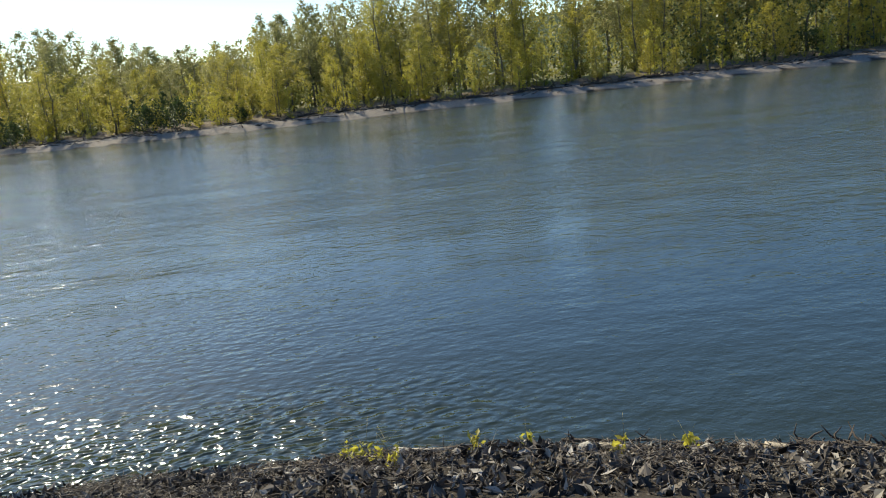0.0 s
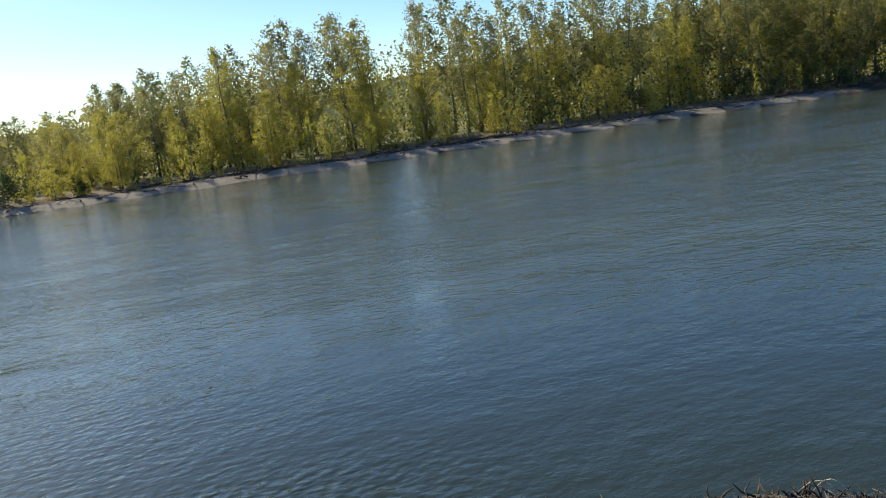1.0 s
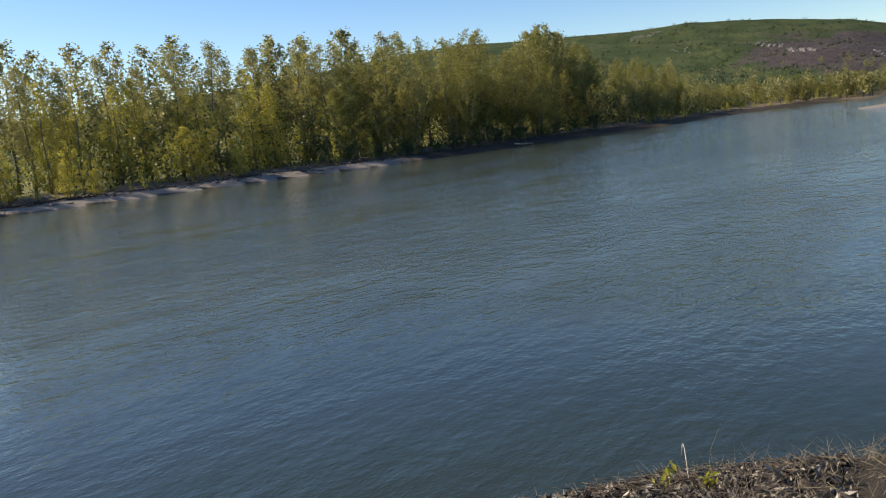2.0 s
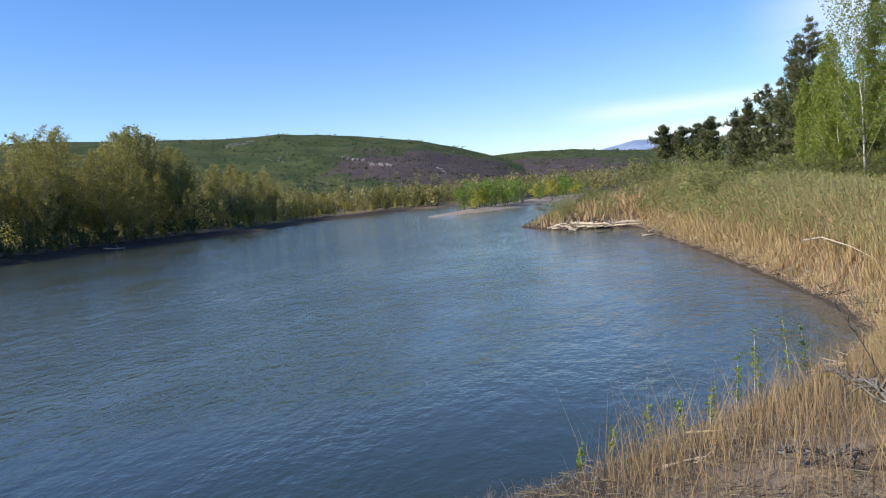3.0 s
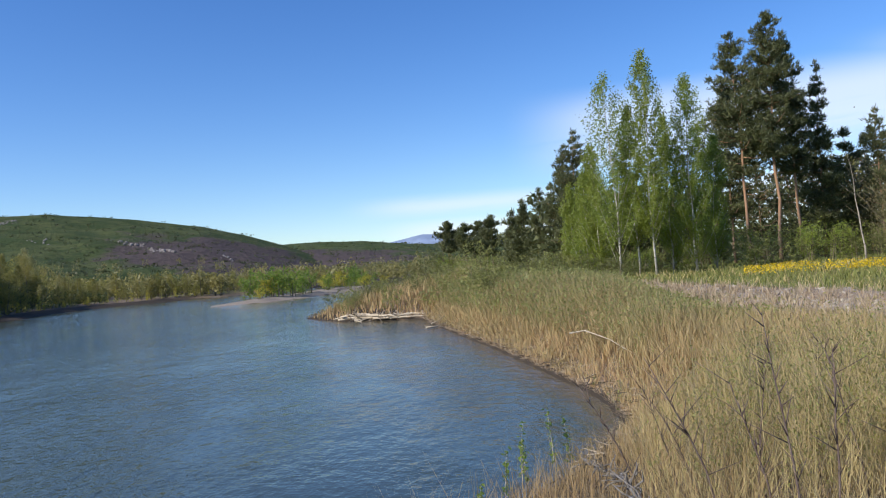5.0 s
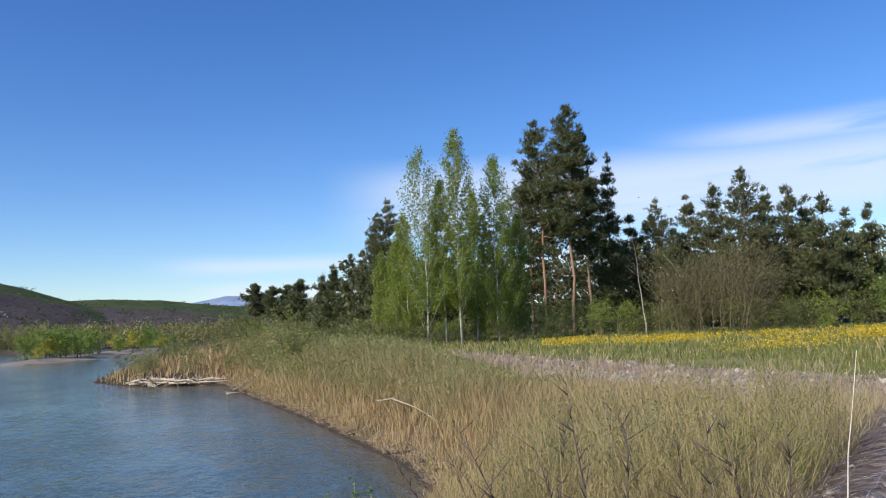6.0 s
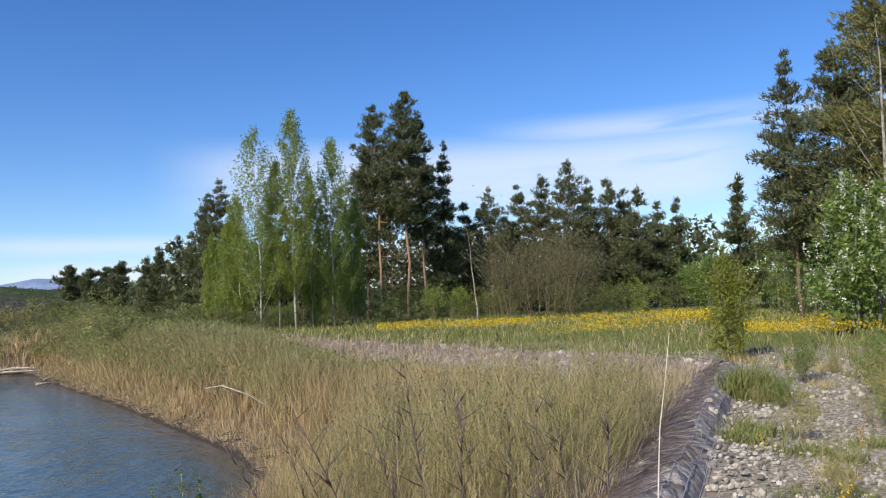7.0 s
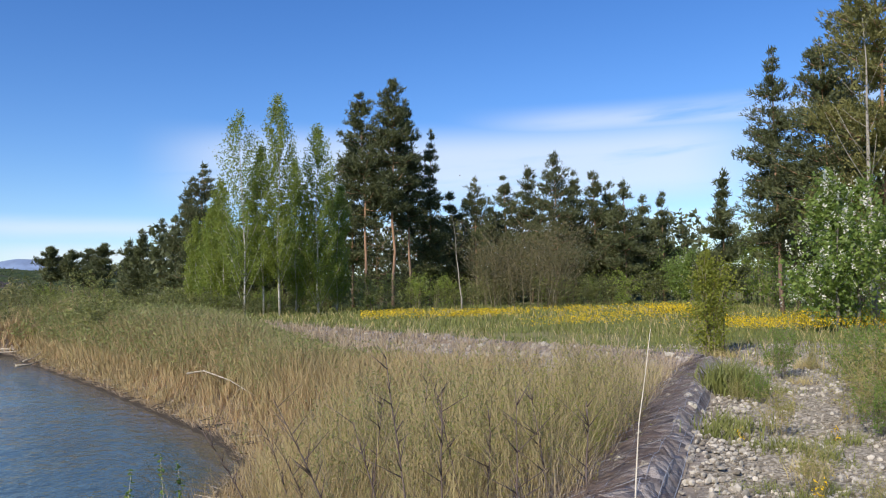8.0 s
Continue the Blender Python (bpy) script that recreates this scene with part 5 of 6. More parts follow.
def stalk(name, label, at_az, d, tall, radius, mat, side=(0.0, 0.0), twigs=0, seed=0, leaves=None, category="plant"):
    """One tall stem, leaning to the side given, with a few short twigs and leaves."""
    rng = np.random.default_rng(seed)
    ob = thing(name, label, category, at=spot(at_az, d, sink=0.05))
    t = Tubes(5)
    pts = [np.array([side[0] * u ** 1.5, side[1] * u ** 1.5, tall * u]) + np.r_[rng.normal(size=2) * 0.008, 0] for u in np.linspace(0, 1, 6)]
    t.add(pts, [radius * (1 - 0.75 * u) for u in np.linspace(0, 1, 6)])
    spots = []
    for _ in range(twigs):
        u = rng.uniform(0.3, 1.0)
        a = np.array([np.interp(u * 5, range(6), [p[k] for p in pts]) for k in range(3)])
        b = a + np.r_[rng.normal(size=2) * 0.5, 0.7] * rng.uniform(0.08, 0.28)
        one = Tubes(4)
        one.add([a, b], [radius * 0.45, radius * 0.15], 4)
        part("twig", one.mesh("twig"), mat, ob)
    part("stem", t.mesh("stem"), mat, ob)
    if leaves:
        n, size, lmat = leaves
        for u in rng.uniform(0.35, 1.02, n):
            a = np.array([np.interp(min(1, u) * 5, range(6), [p[k] for p in pts]) for k in range(3)])
            spots.append(a + rng.normal(size=3) * 0.025)
        part("leaf", leaves_mesh("leaf", rng, spots, size * rng.uniform(0.6, 1.3, n), 2.2), lmat, ob, "small fresh green leaves", "stuff")
    return ob


stalk("dry_stalk", "long pale dry stalk bending over the gabion", -42.7, 5.0, 1.42, 0.007, PALE_STEM, (0.12, -0.10), 0, 1)
for i, (az, d, tall, sx) in enumerate([(-27.4, 5.6, 1.45, -0.12), (-26.0, 6.0, 1.05, -0.25), (-22.5, 6.4, 1.3, -0.5), (-17.5, 7.4, 1.2, -0.55), (-33.0, 6.5, 0.9, 0.1), (-21.0, 7.8, 1.0, -0.4), (-29.5, 5.9, 1.15, 0.1), (-31.2, 6.8, 1.1, -0.2), (-35.0, 5.8, 0.95, 0.08), (-24.6, 7.2, 1.15, 0.2), (-37.5, 6.4, 0.9, -0.1), (-19.5, 8.6, 1.1, -0.3), (-28.4, 8.0, 1.2, 0.15), (-40.0, 6.0, 0.8, 0.1)]):
    stalk("dark_stalk", "thin dark dead stalk with short side twigs", az, d, tall * 1.12, 0.011, DEAD_STEM, (sx, 0.1), 16, 20 + i)
for i, (az, d, tall) in enumerate([(-8.5, 11.6, 0.95), (-8.9, 11.9, 0.7), (2.0, 10.0, 0.42), (-1.2, 10.0, 0.5), (-5.2, 9.9, 0.5), (-10.9, 12.2, 0.95), (-7.2, 11.0, 0.7), (-3.4, 9.6, 0.45), (4.6, 9.6, 0.3), (-12.0, 12.4, 0.8)]):
    stalk("willow_shoot", "single green willow shoot at the water's edge", az, d, tall * 1.3, 0.006, PALE_STEM, (0.06 * (-1) ** i, 0.0), 0, 40 + i, (64, 0.030, GREEN_LEAF))


def fallen_branch(name, label, pts, radius, mat, twigs=8, seed=0, group="", category="driftwood"):
    """A dead branch lying along the points given, with stubs of twigs."""
    rng = np.random.default_rng(seed)
    base = Vector(pts[0])
    rel = [Vector(p) - base for p in pts]
    ob = thing(name, label, category, group, at=Matrix.Translation(base))
    t = Tubes(6)
    t.add(rel, [radius * (1 - 0.7 * i / (len(rel) - 1)) for i in range(len(rel))])
    part("stem", t.mesh("stem"), mat, ob)
    many = Tubes(5)
    for _ in range(twigs):
        i = int(rng.integers(len(rel) - 1))
        a = rel[i].lerp(rel[i + 1], rng.uniform())
        b = a + Vector(rng.normal(size=3) * np.array([1, 1, 0.6]) + np.array([0, 0, 0.35])).normalized() * float(rng.uniform(3, 9) * radius)
        one = Tubes(5)
        one.add([a, a.lerp(b, 0.5) + Vector(rng.normal(size=3) * radius * 0.8), b], [radius * 0.4, radius * 0.3, radius * 0.12], 5)
        if twigs > 16:
            many.join(one)
        else:
            part("twig", one.mesh("twig"), mat, ob)
    if many.v:
        part("twig_tangle", many.mesh("twig_tangle"), mat, ob, "tangle of thin lichen-grey twigs", "stuff")
    return ob


def lying(places, lift):
    return [(x, y, max(0, height(x, y)) + lift) for x, y in places]


def heading_points(rows, lift):
    return lying([turn_to(a, d) for a, d in rows], lift)


fallen_branch("dead_branch", "dark lichen-grey dead branch lying in dry stems", heading_points([(-13.4, 10.0), (-14.7, 8.4), (-15.9, 7.2), (-17.0, 6.2), (-18.6, 5.4)], 0.5), 0.03, LICHEN, 60, 3, category="branch")
fallen_branch("dead_branch", "grey lichen-covered twig tangle lying on the bank", heading_points([(-9.5, 6.5), (-11.5, 6.4), (-13.5, 6.2), (-15.5, 6.3)], 0.16), 0.02, LICHEN, 110, 11, category="branch")
fallen_branch("dead_branch", "pale broken branch lying among dry stems", heading_points([(-1.5, 7.4), (-3.2, 7.5), (-5.2, 7.3)], 0.12), 0.022, DRIFT, 5, 12, category="branch")
fallen_branch("dead_branch", "thin brown branch leaning through dry stems", heading_points([(-3.5, 8.2), (-6.0, 8.0), (-8.5, 7.7)], 0.25), 0.016, BROWN_TWIG, 10, 13, category="branch")
fallen_branch("dead_branch", "pale bleached branch lying across the reeds", [(*turn_to(-12.4, 27), 1.1), (*turn_to(-13.5, 26), 1.25), (*turn_to(-15.2, 24), 1.13), (*turn_to(-16.9, 22), 0.89)], 0.034, DRIFT, 7, 4, category="branch")
fallen_branch("dead_branch", "small pale twig sticking out of the reeds", [(*turn_to(-13.9, 30.2), 1.8), (*turn_to(-14.2, 29.9), 1.66), (*turn_to(-14.9, 29.4), 1.55)], 0.034, DRIFT, 4, 5, category="branch")
fallen_branch("driftwood_log", "pale bleached log lying in the shallows", lying([(1.6, 47.2), (2.3, 47.8), (3.2, 48.4)], 0.12), 0.07, DRIFT, 6, 6, "bleached driftwood")
fallen_branch("driftwood_log", "forked pale branch on the waterline", lying([(2.0, 48.6), (2.6, 49.6), (3.0, 51.0)], 0.25), 0.05, DRIFT, 5, 7, "bleached driftwood")
rl = np.random.default_rng(9)
for i in range(26):
    u = rl.uniform()
    x, y = -5.6 + 6.4 * u + rl.normal() * 0.3, 63.0 - 4.6 * u + rl.normal() * 0.5
    a, ln = -0.62 + rl.normal() * 0.28, rl.uniform(1.5, 4.6)
    pts = [(x + math.cos(a) * ln * w, y + math.sin(a) * ln * w, 0.12 + 0.42 * rl.uniform() * (1 if i % 2 else 0.4) + 0.06 * w) for w in (0, 0.5, 1)]
    fallen_branch("driftwood_log", "bleached driftwood log stranded on the point", pts, rl.uniform(0.05, 0.11), DRIFT, 4, 60 + i, "bleached driftwood")
for i, (az, d, ln, a) in enumerate([(69.2, 95, 3, 1.3), (71.8, 93, 4, 1.5), (74.8, 92.5, 3, 1.6), (80, 92, 4, 1.4), (86.5, 92.5, 3.5, 1.7), (92.2, 95.5, 4, 1.8), (67.2, 95.5, 3, 1.2), (56, 101, 3, 1.3), (48, 106, 3, 1.5), (84, 92.6, 3, 1.5), (77, 92, 3.2, 1.45), (89.5, 93.5, 3.0, 1.75)]):
    x, y = turn_to(az, d)
    pts = lying([(x + math.cos(a) * ln * w, y + math.sin(a) * ln * w) for w in (0, 0.5, 1)], 0.14)
    fallen_branch("dark_log", "dark wet log stranded on the sandy far shore", pts, 0.17, DARKWOOD, 10, 90 + i, "logs on the far shore")


def far_debris():
    """Dark branches and roots washed up along the far shore, too many to tell apart."""
    rng = np.random.default_rng(27)
    t = Tubes(4)
    for s in rng.uniform(60, 260, 520):
        base, inland = along_far_shore(s)
        p = base + inland * rng.uniform(1.2, 5.0)
        a, ln = rng.uniform(0, 6.28), rng.uniform(0.6, 2.4)
        z = height(*p)
        w = np.array([math.cos(a), math.sin(a), rng.uniform(-0.02, 0.25)]) * ln * 0.5
        c = np.array([*p, z + 0.06 + abs(w[2])])
        r = rng.uniform(0.03, 0.09)
        t.add([c - w, c + rng.normal(size=3) * 0.06 * ln, c + w], [r, r * 0.8, r * 0.3], 4)
    me = t.mesh("far_debris")
    me.materials.append(DARKWOOD)
    return tagged(new("far_debris", me), "dark branches and roots washed up on the far shore", "driftwood", kind="stuff")


far_debris()
x, y = turn_to(35.3, 128)
fallen_branch("driftwood_log", "pale fallen log on the dark far bank", lying([(x - 1.0, y - 1.2), (x, y), (x + 0.9, y + 1.3)], 0.2), 0.13, DRIFT, 2, 110, "bleached driftwood")


# ---- litter at the near waterline ----
def sticks_stuff(name, label, count, seed, pick, length, radius, mat, lift=0.02):
    rng = np.random.default_rng(seed)
    f = plants_on(rng, count, pick, lambda p: np.clip(0.5 + 0.7 * rough(p, 1.7), 0.1, 1) * inside(p, LAND_NEAR))
    t = Tubes(3)
    for x, y, z, _ in f:
        a, ln, up = rng.uniform(0, 2 * np.pi), length * rng.uniform(0.4, 1.3), abs(rng.normal()) * 0.12
        w = np.array([math.cos(a), math.sin(a), up]) * ln * 0.5
        c = np.array([x, y, z + lift + 0.03 + rng.uniform(0, 0.08) + abs(w[2])])
        t.add([c - w, c + rng.normal(size=3) * 0.03 * ln, c + w], [radius * rng.uniform(0.5, 1.4)] * 2 + [radius * 0.4], 3)
    me = t.mesh(name)
    me.materials.append(mat)
    return tagged(new(name, me), label, "litter", kind="stuff")


edge_ring = ring_places(18, 112, 4.4, 7.4)
sticks_stuff("driftwood_litter", "tangle of small grey-brown sticks washed up at the waterline", 2200, 21, edge_ring, 0.17, 0.0036, plain_material("washed_stick", (0.08, 0.066, 0.055), (0.23, 0.19, 0.15), 7.0))
sticks_stuff("driftwood_litter", "dark wet twigs washed up at the waterline", 1700, 22, edge_ring, 0.15, 0.0045, DARKWOOD)
f = plants_on(rg, 2600, edge_ring, lambda p: clumps(p) * inside(p, LAND_NEAR))
blades_stuff("dry_grass", "withered grass and stems on the wet bank", "grass", f, rg.uniform(0.06, 0.22, len(f)), 0.012, LITTER, 23, 1.3, 0.9)
f = plants_on(rg, 15000, ring_places(16, 116, 4.2, 7.6), lambda p: np.clip(0.55 + 0.5 * rough(p, 2.6), 0.1, 1) * inside(p, LAND_NEAR))
heap = 0.05 * np.clip(rough(f[:, :2], 2.3) + 0.4, 0, 1) + rg.uniform(0.02, 0.07, len(f))
me = leaves_mesh("washed_debris", rg, f[:, :3] + np.column_stack([np.zeros((len(f), 2)), heap]), 0.014 + 0.055 * rg.random(len(f)) ** 3, 2.6)
me.materials.append(DEBRIS)
tagged(new("washed_debris", me), "dark bark, rotten leaves and pale chips washed up at the waterline", "debris", kind="stuff")
sticks_stuff("driftwood_litter", "dark twigs and debris along the foot of the reed bank", 380, 25, slope_places(12, 58, 0.12, 0.6), 0.5, 0.012, DARKWOOD)
sticks_stuff("driftwood_litter", "pale broken stalks fallen along the foot of the reeds", 420, 26, slope_places(12, 58, 0.2, 2.2), 0.6, 0.010, DRIFT)
sticks_stuff("driftwood_litter", "brown twigs and stalks lying on the bank", 1100, 24, ring_places(-24, 20, 4.8, 11), 0.28, 0.004, BROWN_TWIG)
for i, (az, d, ln, a, r) in enumerate([(49.0, 6.6, 1.0, 0.45, 0.035), (47.0, 6.5, 0.8, 0.35, 0.025), (44.5, 6.6, 0.9, 0.6, 0.02), (46.0, 6.4, 0.7, 0.2, 0.02), (52.0, 6.7, 0.9, 0.9, 0.03), (70.0, 6.6, 0.8, 1.2, 0.02), (80.0, 6.5, 0.7, 1.4, 0.02), (30.0, 6.8, 0.9, 0.5, 0.018)]):
    x, y = turn_to(az, d)
    pts = lying([(x + math.cos(a) * ln * (w - 0.5), y + math.sin(a) * ln * (w - 0.5)) for w in (0, 0.5, 1)], 0.06)
    fallen_branch("wet_branch", "dark wet branch washed up among stones", pts, r, DARKWOOD, 16, 130 + i, "branches at the waterline", "branch")
for i, (x, y, ln, a, r) in enumerate([(-4.36, 5.16, 0.32, 0.9, 0.06), (-4.8, 4.43, 0.36, 0.5, 0.035), (-6.45, 0.65, 0.42, 1.35, 0.045), (-5.7, 2.2, 0.3, 1.0, 0.04), (-5.2, 3.4, 0.26, 0.3, 0.045), (-6.3, -0.7, 0.3, 1.9, 0.03), (-4.55, 4.7, 0.24, 1.6, 0.03)]):
    pts = lying([(x + math.cos(a) * ln * (w - 0.5), y + math.sin(a) * ln * (w - 0.5)) for w in (0, 0.35, 0.7, 1)], 0.05)
    fallen_branch("driftwood_chunk", "pale weathered piece of driftwood at the waterline", pts, r, DRIFT, 0, 170 + i, "branches at the waterline", "driftwood")
for i, (az, d, side) in enumerate([(50.6, 6.75, (0.42, 0.25)), (49.6, 6.7, (0.36, 0.22)), (27.0, 6.6, (-0.2, 0.3))]):
    ob = thing("bent_twig", "pale bare twig arching over the water", "twig", at=spot(az, d, sink=0.03))
    t = Tubes(4)
    t.add([(side[0] * u, side[1] * u, 0.32 * math.sin(math.pi * min(1, u * 0.85))) for u in np.linspace(0, 1, 8)], [0.006 * (1 - 0.6 * u) for u in np.linspace(0, 1, 8)])
    part("stem", t.mesh("stem"), PALE_STEM, ob)
for i, (az, d) in enumerate([(90.3, 6.2), (91.2, 6.3), (88.5, 6.0), (29.0, 6.5), (26.0, 6.3), (89.6, 6.4), (87.0, 5.6), (76.2, 6.0), (68.8, 5.8), (80.5, 5.9), (63.5, 5.9)]):
    stalk("small_weed", "small weed with yellow-green leaves at the waterline", az, d, 0.24, 0.005, TWIG, (0.05, 0.03), 5, 140 + i, (26, 0.035, SHRUB_LEAF))


# ---- gabion along the top of the bank ----
def gabion(line, label, seed, stones, straws, wire=True, stems=None):
    """A stone-filled wire mattress: a ridge with a long face to the river and a short one to the land."""
    rng = np.random.default_rng(seed)
    ob = thing("gabion", label, "gabion", "stone gabions along the bank")
    a, b = np.array(line[0], float), np.array(line[1], float)
    length = np.hypot(*(b - a))
    d = (b - a) / length
    left = np.array([-d[1], d[0]])
    prof = [(2.4, -1.05), (1.7, -0.72), (1.15, -0.46), (0.7, -0.25), (0.35, -0.09), (0.0, 0.0), (-0.08, -0.05), (-0.17, -0.2), (-0.24, -0.45)]
    n = int(length / 0.3)
    along, across = np.linspace(0, length, n + 1), np.linspace(2.4, -0.4, 15)
    grid = a + along[:, None, None] * d + across[None, :, None] * left
    ground_z = land(grid.reshape(-1, 2))[0].reshape(n + 1, 15)

    def on(s, o):
        """The place on the face s metres along and o metres to the river side."""
        p = a + d * s + left * o
        dz = np.interp(-o, [-q[0] for q in prof], [q[1] for q in prof])
        z = 2.16 + dz + 0.05 * rough(p[None], 4.0)[0] + 0.045 * rough(p[None], 11.0)[0]
        if -0.2 < o < 1.9:
            z = max(z, ground_z[int(round(s / length * n)), int(round((2.4 - o) / 0.2))] + 0.03)
        return np.array([p[0], p[1], z])

    v = [on(length * i / n, o) for i in range(n + 1) for o, _ in prof]
    m = len(prof)
    me = mesh_from("stone_fill", v, [(i * m + j, (i + 1) * m + j, (i + 1) * m + j + 1, i * m + j + 1) for i in range(n) for j in range(m - 1)], smooth=True)
    part("stone_fill", me, PACKED, ob)
    if wire:
        t = Tubes(3)
        up = np.array([0, 0, 0.025])
        for o in (1.5, 1.2, 0.9, 0.6, 0.3, 0.02, -0.1, -0.19):
            t.add([on(s, o) + up for s in np.linspace(0, length, n + 1)], [0.004] * (n + 1), 3)
        for s in np.arange(0.1, length - 0.4, 0.32):
            t.add([on(s + 0.25 * (0.4 - o) * 0.5, o) + up for o in (1.6, 1.0, 0.5, 0.05, -0.1, -0.2)], [0.004] * 6, 3)
        part("wire_net", t.mesh("wire_net"), WIRE, ob, "grey galvanised wire netting")
    for i in range(stones):
        s, o = rng.uniform(0, length), rng.uniform(-0.22, 1.2)
        size = rng.uniform(0.06, 0.17) * (1 if wire else rng.choice([1.0, 1.4, 2.0]))
        st = part("stone", STONES[i % len(STONES)], STONE, ob)
        st.matrix_basis = Matrix.LocRotScale(Vector(on(s, o)) - Vector((0, 0, size * 0.1)), Euler((rng.normal() * 0.3, rng.normal() * 0.3, rng.uniform(0, 6.28))), (size, size, size))
    vs, fs, al = [], [], []
    for _ in range(straws):
        s, o = rng.uniform(0, length), rng.uniform(-0.25, 0.5)
        ln, tilt = rng.uniform(0.3, 1.2), rng.normal() * 0.25
        p0, p1, p2 = (on(np.clip(s - ln * 0.5 * u, 0, length), o + ln * (0.85 + tilt) * u) + np.array([0, 0, 0.035 + 0.03 * rng.uniform()]) for u in (0, 0.5, 1))
        w = np.append(d, 0) * 0.0042
        q = len(vs)
        vs += [p0 - w, p0 + w, p1 - w, p1 + w, p2]
        fs += [(q, q + 1, q + 3), (q, q + 3, q + 2), (q + 2, q + 3, q + 4)]
        al += [0, 0, 0.5, 0.5, 1]
    part("straw", mesh_from("straw", vs, fs, ("along", np.array(al))), stems or BROWN_LITTER, ob, "dry stems combed flat over the netting", "stuff")
    return ob


STONES = [stone_mesh(k, 0.55 + 0.1 * (k % 4)) for k in range(8)]
for k, me in enumerate(STONES):
    me.materials.append(PALE_STONE if k % 2 == 0 else STONE)
gabion([(1.75, 2.46), (12.95, 11.18)], "long grey stone gabion under wire netting and dry stems", 31, 110, 2200)
gabion([(12.95, 11.4), (12.5, 24.0)], "grey stone gabion along the inner bank", 32, 260, 1400, False, PALE_LITTER)
gabion([(12.5, 24.1), (11.6, 37.0)], "grey stone gabion half hidden by reeds", 33, 180, 1200, False, PALE_LITTER)


def tuft(m, seed, tall, mat, count, label):
    rng = np.random.default_rng(seed)
    ob = thing("grass_tuft", label, "grass", "tufts on the gravel", at=m)
    feet = np.column_stack([rng.normal(size=(count, 2)) * 0.16, np.zeros(count)])
    part("blade", blades_mesh("blade", rng, feet, tall * rng.uniform(0.5, 1.1, count), 0.009, 0.28, 0.5), mat, ob, "", "stuff")
    return ob


kinds = {"g0": lambda m: tuft(m, 401, 0.6, GRASS, 300, "lush green grass tuft on the gravel"), "g1": lambda m: tuft(m, 402, 0.35, GRASS, 160, "short green tuft between stones"),
         "g2": lambda m: tuft(m, 403, 0.5, STRAW, 110, "dry yellow tuft between stones"), "g3": lambda m: dry_willow(m, 404, 0.9, 0.8, 12), "g4": lambda m: dry_willow(m, 405, 0.9, 0.8, 26, GREEN_LEAF, BROWN_TWIG)}
places = [("g0", spot(-50.0, 12.6, 1.15)), ("g0", spot(-50.6, 12.9, 1.0)), ("g0", spot(-51.3, 12.4, 0.9)), ("g0", spot(-49.6, 13.2, 0.9)), ("g4", spot(-53.3, 14.5, 1.0)), ("g4", spot(-51.9, 11.7, 0.6)), ("g4", spot(-58.0, 12.4, 1.1)), ("g4", spot(-59.2, 11.6, 1.2)), ("g4", spot(-57.4, 14.0, 1.0)), ("g4", spot(-58.8, 9.4, 0.8)),
          ("g3", spot(-58.5, 11.5, 1.1)), ("g3", spot(-59.4, 11.0, 1.2)), ("g3", spot(-57.6, 10.2, 0.8)), ("g3", spot(-60.5, 9.6, 1.0)), ("g1", spot(-50.2, 9.6)), ("g1", spot(-49.4, 9.0)), ("g1", spot(-52.5, 7.0, 0.5)), ("g1", spot(-54.5, 6.6, 0.6)), ("g1", spot(-50.6, 6.8, 0.5)), ("g1", spot(-56.5, 6.9, 0.4))]
for _ in range(64):
    az, d = rg.uniform(-64, -49.2), rg.uniform(6.5, 21)
    places.append((rg.choice(["g1", "g1", "g2", "g2", "g3"]), spot(az, d, rg.uniform(0.35, 0.75), rg.uniform(0, 6.28))))
for _ in range(26):
    az, d = rg.uniform(-46.5, -38), rg.uniform(5.2, 9.5)
    p = np.array([turn_to(az, d)])
    if on_slope(p)[0]:
        places.append(("g1", spot(az, d, rg.uniform(0.6, 1.0), rg.uniform(0, 6.28))))
scatter(kinds, places)
for i, (az, d) in enumerate([(-54.8, 6.4), (-55.2, 6.5), (-50.4, 8.6), (-56.3, 9.2)]):
    stalk("yellow_weed", "small weed with yellow flower heads among stones", az, d, 0.22, 0.004, TWIG, (0.03, 0.02), 4, 150 + i, (22, 0.014, YELLOW))


# ---- stones on the gravel and at the waterline ----
def lay_stones(places, parent):
    for i, (x, y, size) in enumerate(places):
        st = new("stone", STONES[i % len(STONES)])
        st.parent = parent
        st.matrix_basis = Matrix.LocRotScale((x, y, height(x, y) + size * 0.12), Euler((rg.normal() * 0.2, rg.normal() * 0.2, rg.uniform(0, 6.28))), (size, size * rg.uniform(0.8, 1.1), size))


rows = []
while len(rows) < 230:
    az, d = rg.uniform(-65, -49), rg.uniform(6, 14)
    rows.append((*turn_to(az, d), rg.uniform(0.05, 0.14) * rg.uniform(0.5, 1.0)))
for az, d, size in [(86.6, 6.45, 0.24), (88.8, 6.1, 0.16), (71.3, 6.0, 0.24), (58.9, 6.2, 0.20), (38.7, 6.65, 0.15), (37.0, 6.7, 0.14), (42.7, 6.5, 0.16), (45.5, 6.4, 0.12), (28.2, 7.0, 0.2), (40.2, 6.62, 0.2), (38.6, 6.66, 0.17), (47.3, 6.4, 0.2), (62.0, 6.1, 0.18), (76.0, 6.2, 0.2), (95.0, 6.1, 0.16), (82.0, 6.2, 0.15)]:
    rows.append((*turn_to(az, d), size))
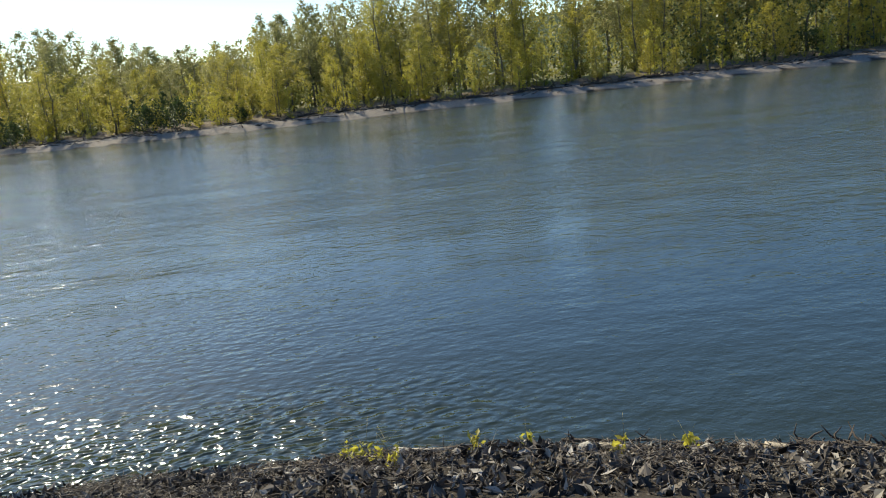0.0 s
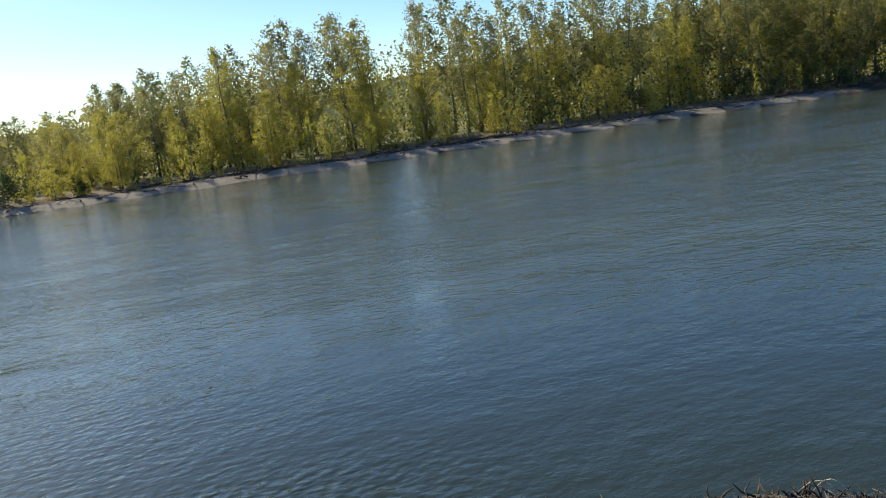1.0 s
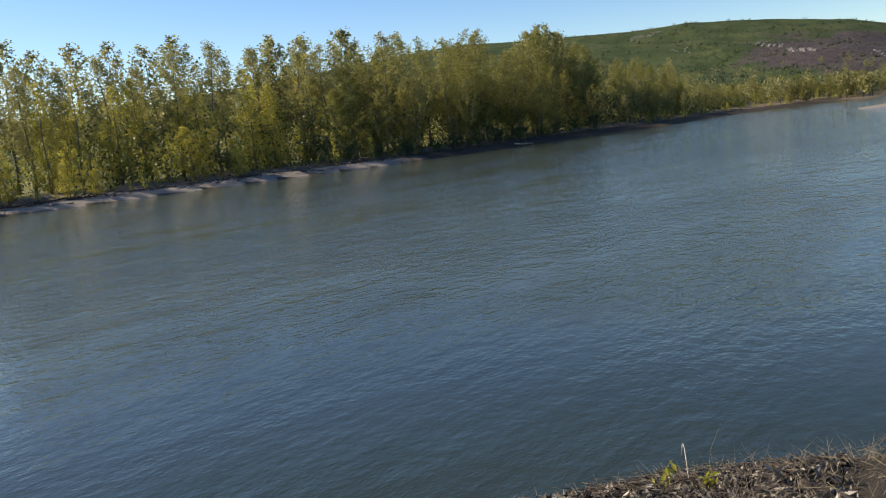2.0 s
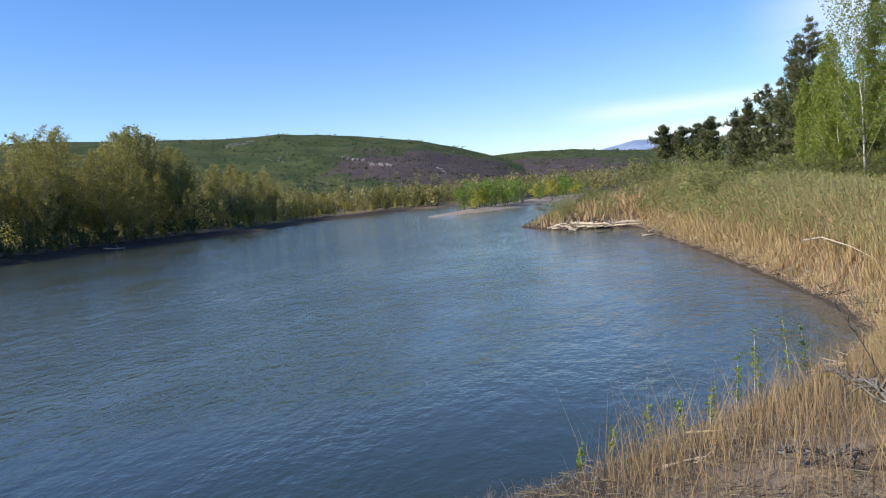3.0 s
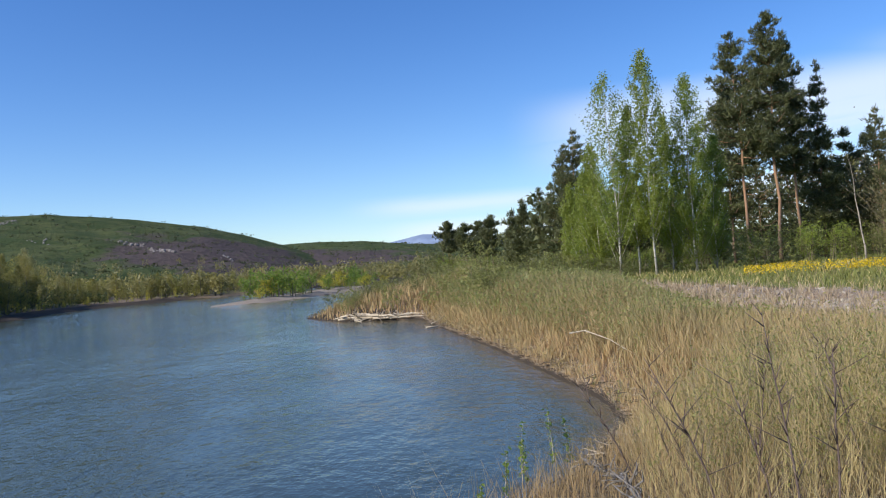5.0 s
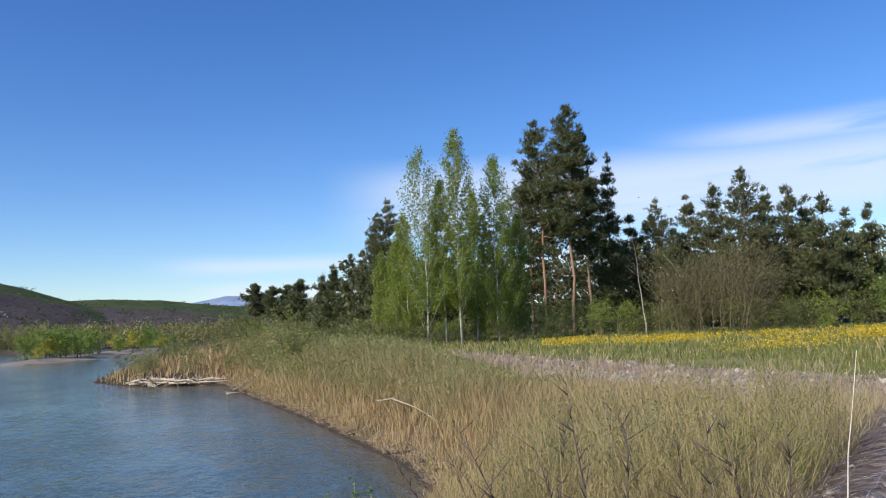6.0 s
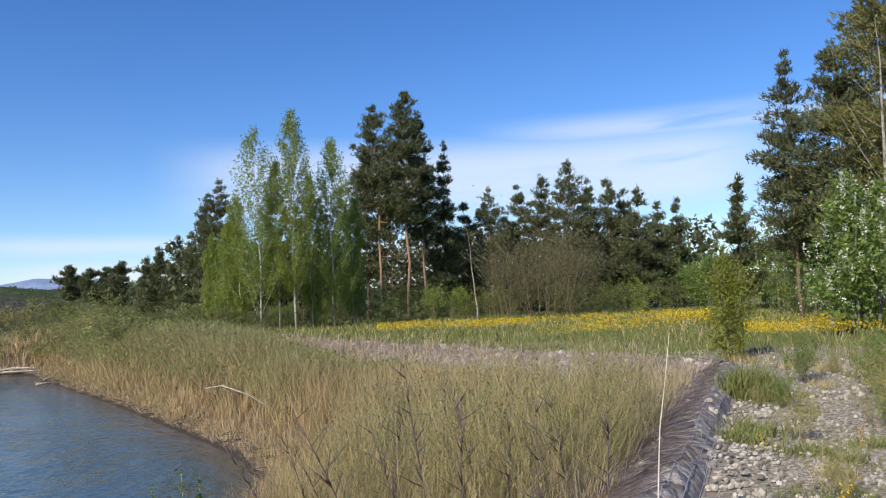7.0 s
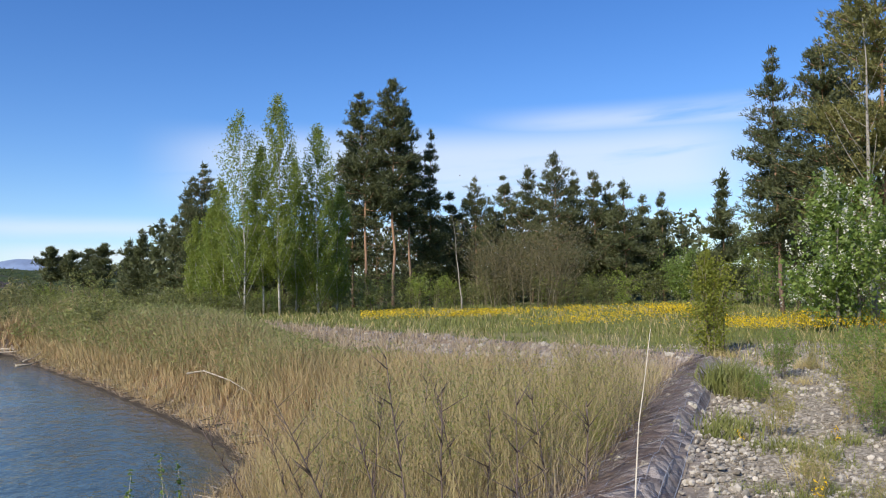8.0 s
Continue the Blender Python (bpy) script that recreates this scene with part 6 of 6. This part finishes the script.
for _ in range(46):
    rows.append((*turn_to(rg.uniform(20, 108), rg.uniform(5.0, 6.6)), rg.uniform(0.06, 0.15)))
lay_stones(rows, ground)
v, fc = [], []
base = [(np.array([q.co[:] for q in me.vertices]), [tuple(p.vertices) for p in me.polygons]) for me in STONES]
n = 8000
bank = np.arange(n) % 6 == 0
az = np.radians(np.where(bank, rg.uniform(18, 112, n), rg.uniform(-67, -44, n)))
d = np.where(bank, rg.uniform(4.6, 7.0, n), 5.5 + 16 * rg.random(n) ** 1.3)
size = np.where(bank, rg.uniform(0.02, 0.07, n), rg.uniform(0.022, 0.085, n) * np.where(d > 12, 1.3, 1))
at = np.column_stack([-np.sin(az) * d, np.cos(az) * d])
strip = np.arange(n) % 9 == 1
along = np.array([[12.95 - 1.75, 11.18 - 2.46]]) / math.hypot(11.2, 8.72)
at[strip] = np.array([[1.75, 2.46]]) + along * rg.uniform(1.5, 13.5, (strip.sum(), 1)) + np.array([[along[0, 1], -along[0, 0]]]) * rg.uniform(0.18, 0.8, (strip.sum(), 1))
z = np.maximum(land(at)[0], -0.05) + size * np.where(strip, 0.3, 0.1)
keep = strip | bank | (inside(at, LAND_TOP) & (line_distance(at, TOP) > 0.05))
for i in np.flatnonzero(keep):
    co, fa = base[i % 8]
    c, s_ = math.cos(i * 1.7), math.sin(i * 1.7)
    w = np.column_stack([co[:, 0] * c - co[:, 1] * s_, (co[:, 0] * s_ + co[:, 1] * c) * (0.65 + 0.35 * math.cos(i * 2.3)), co[:, 2] * (0.8 + 0.3 * math.sin(i * 3.1))]) * size[i]
    q = len(v)
    v += list(w + np.array([*at[i], z[i]]))
    fc += [tuple(k + q for k in t) for t in fa]
me = mesh_from("pebbles", v, fc)
pebble, k, b = material("pebble", 0.85, 0.25)
c = k.mix(k.add("ShaderNodeNewGeometry").outputs["Random Per Island"], (0.15, 0.125, 0.095), (0.52, 0.46, 0.37))
k.put(b.inputs["Base Color"], c)
me.materials.append(pebble)
tagged(new("pebbles", me), "grey and pale river pebbles strewn over the bank", "pebbles", kind="stuff")
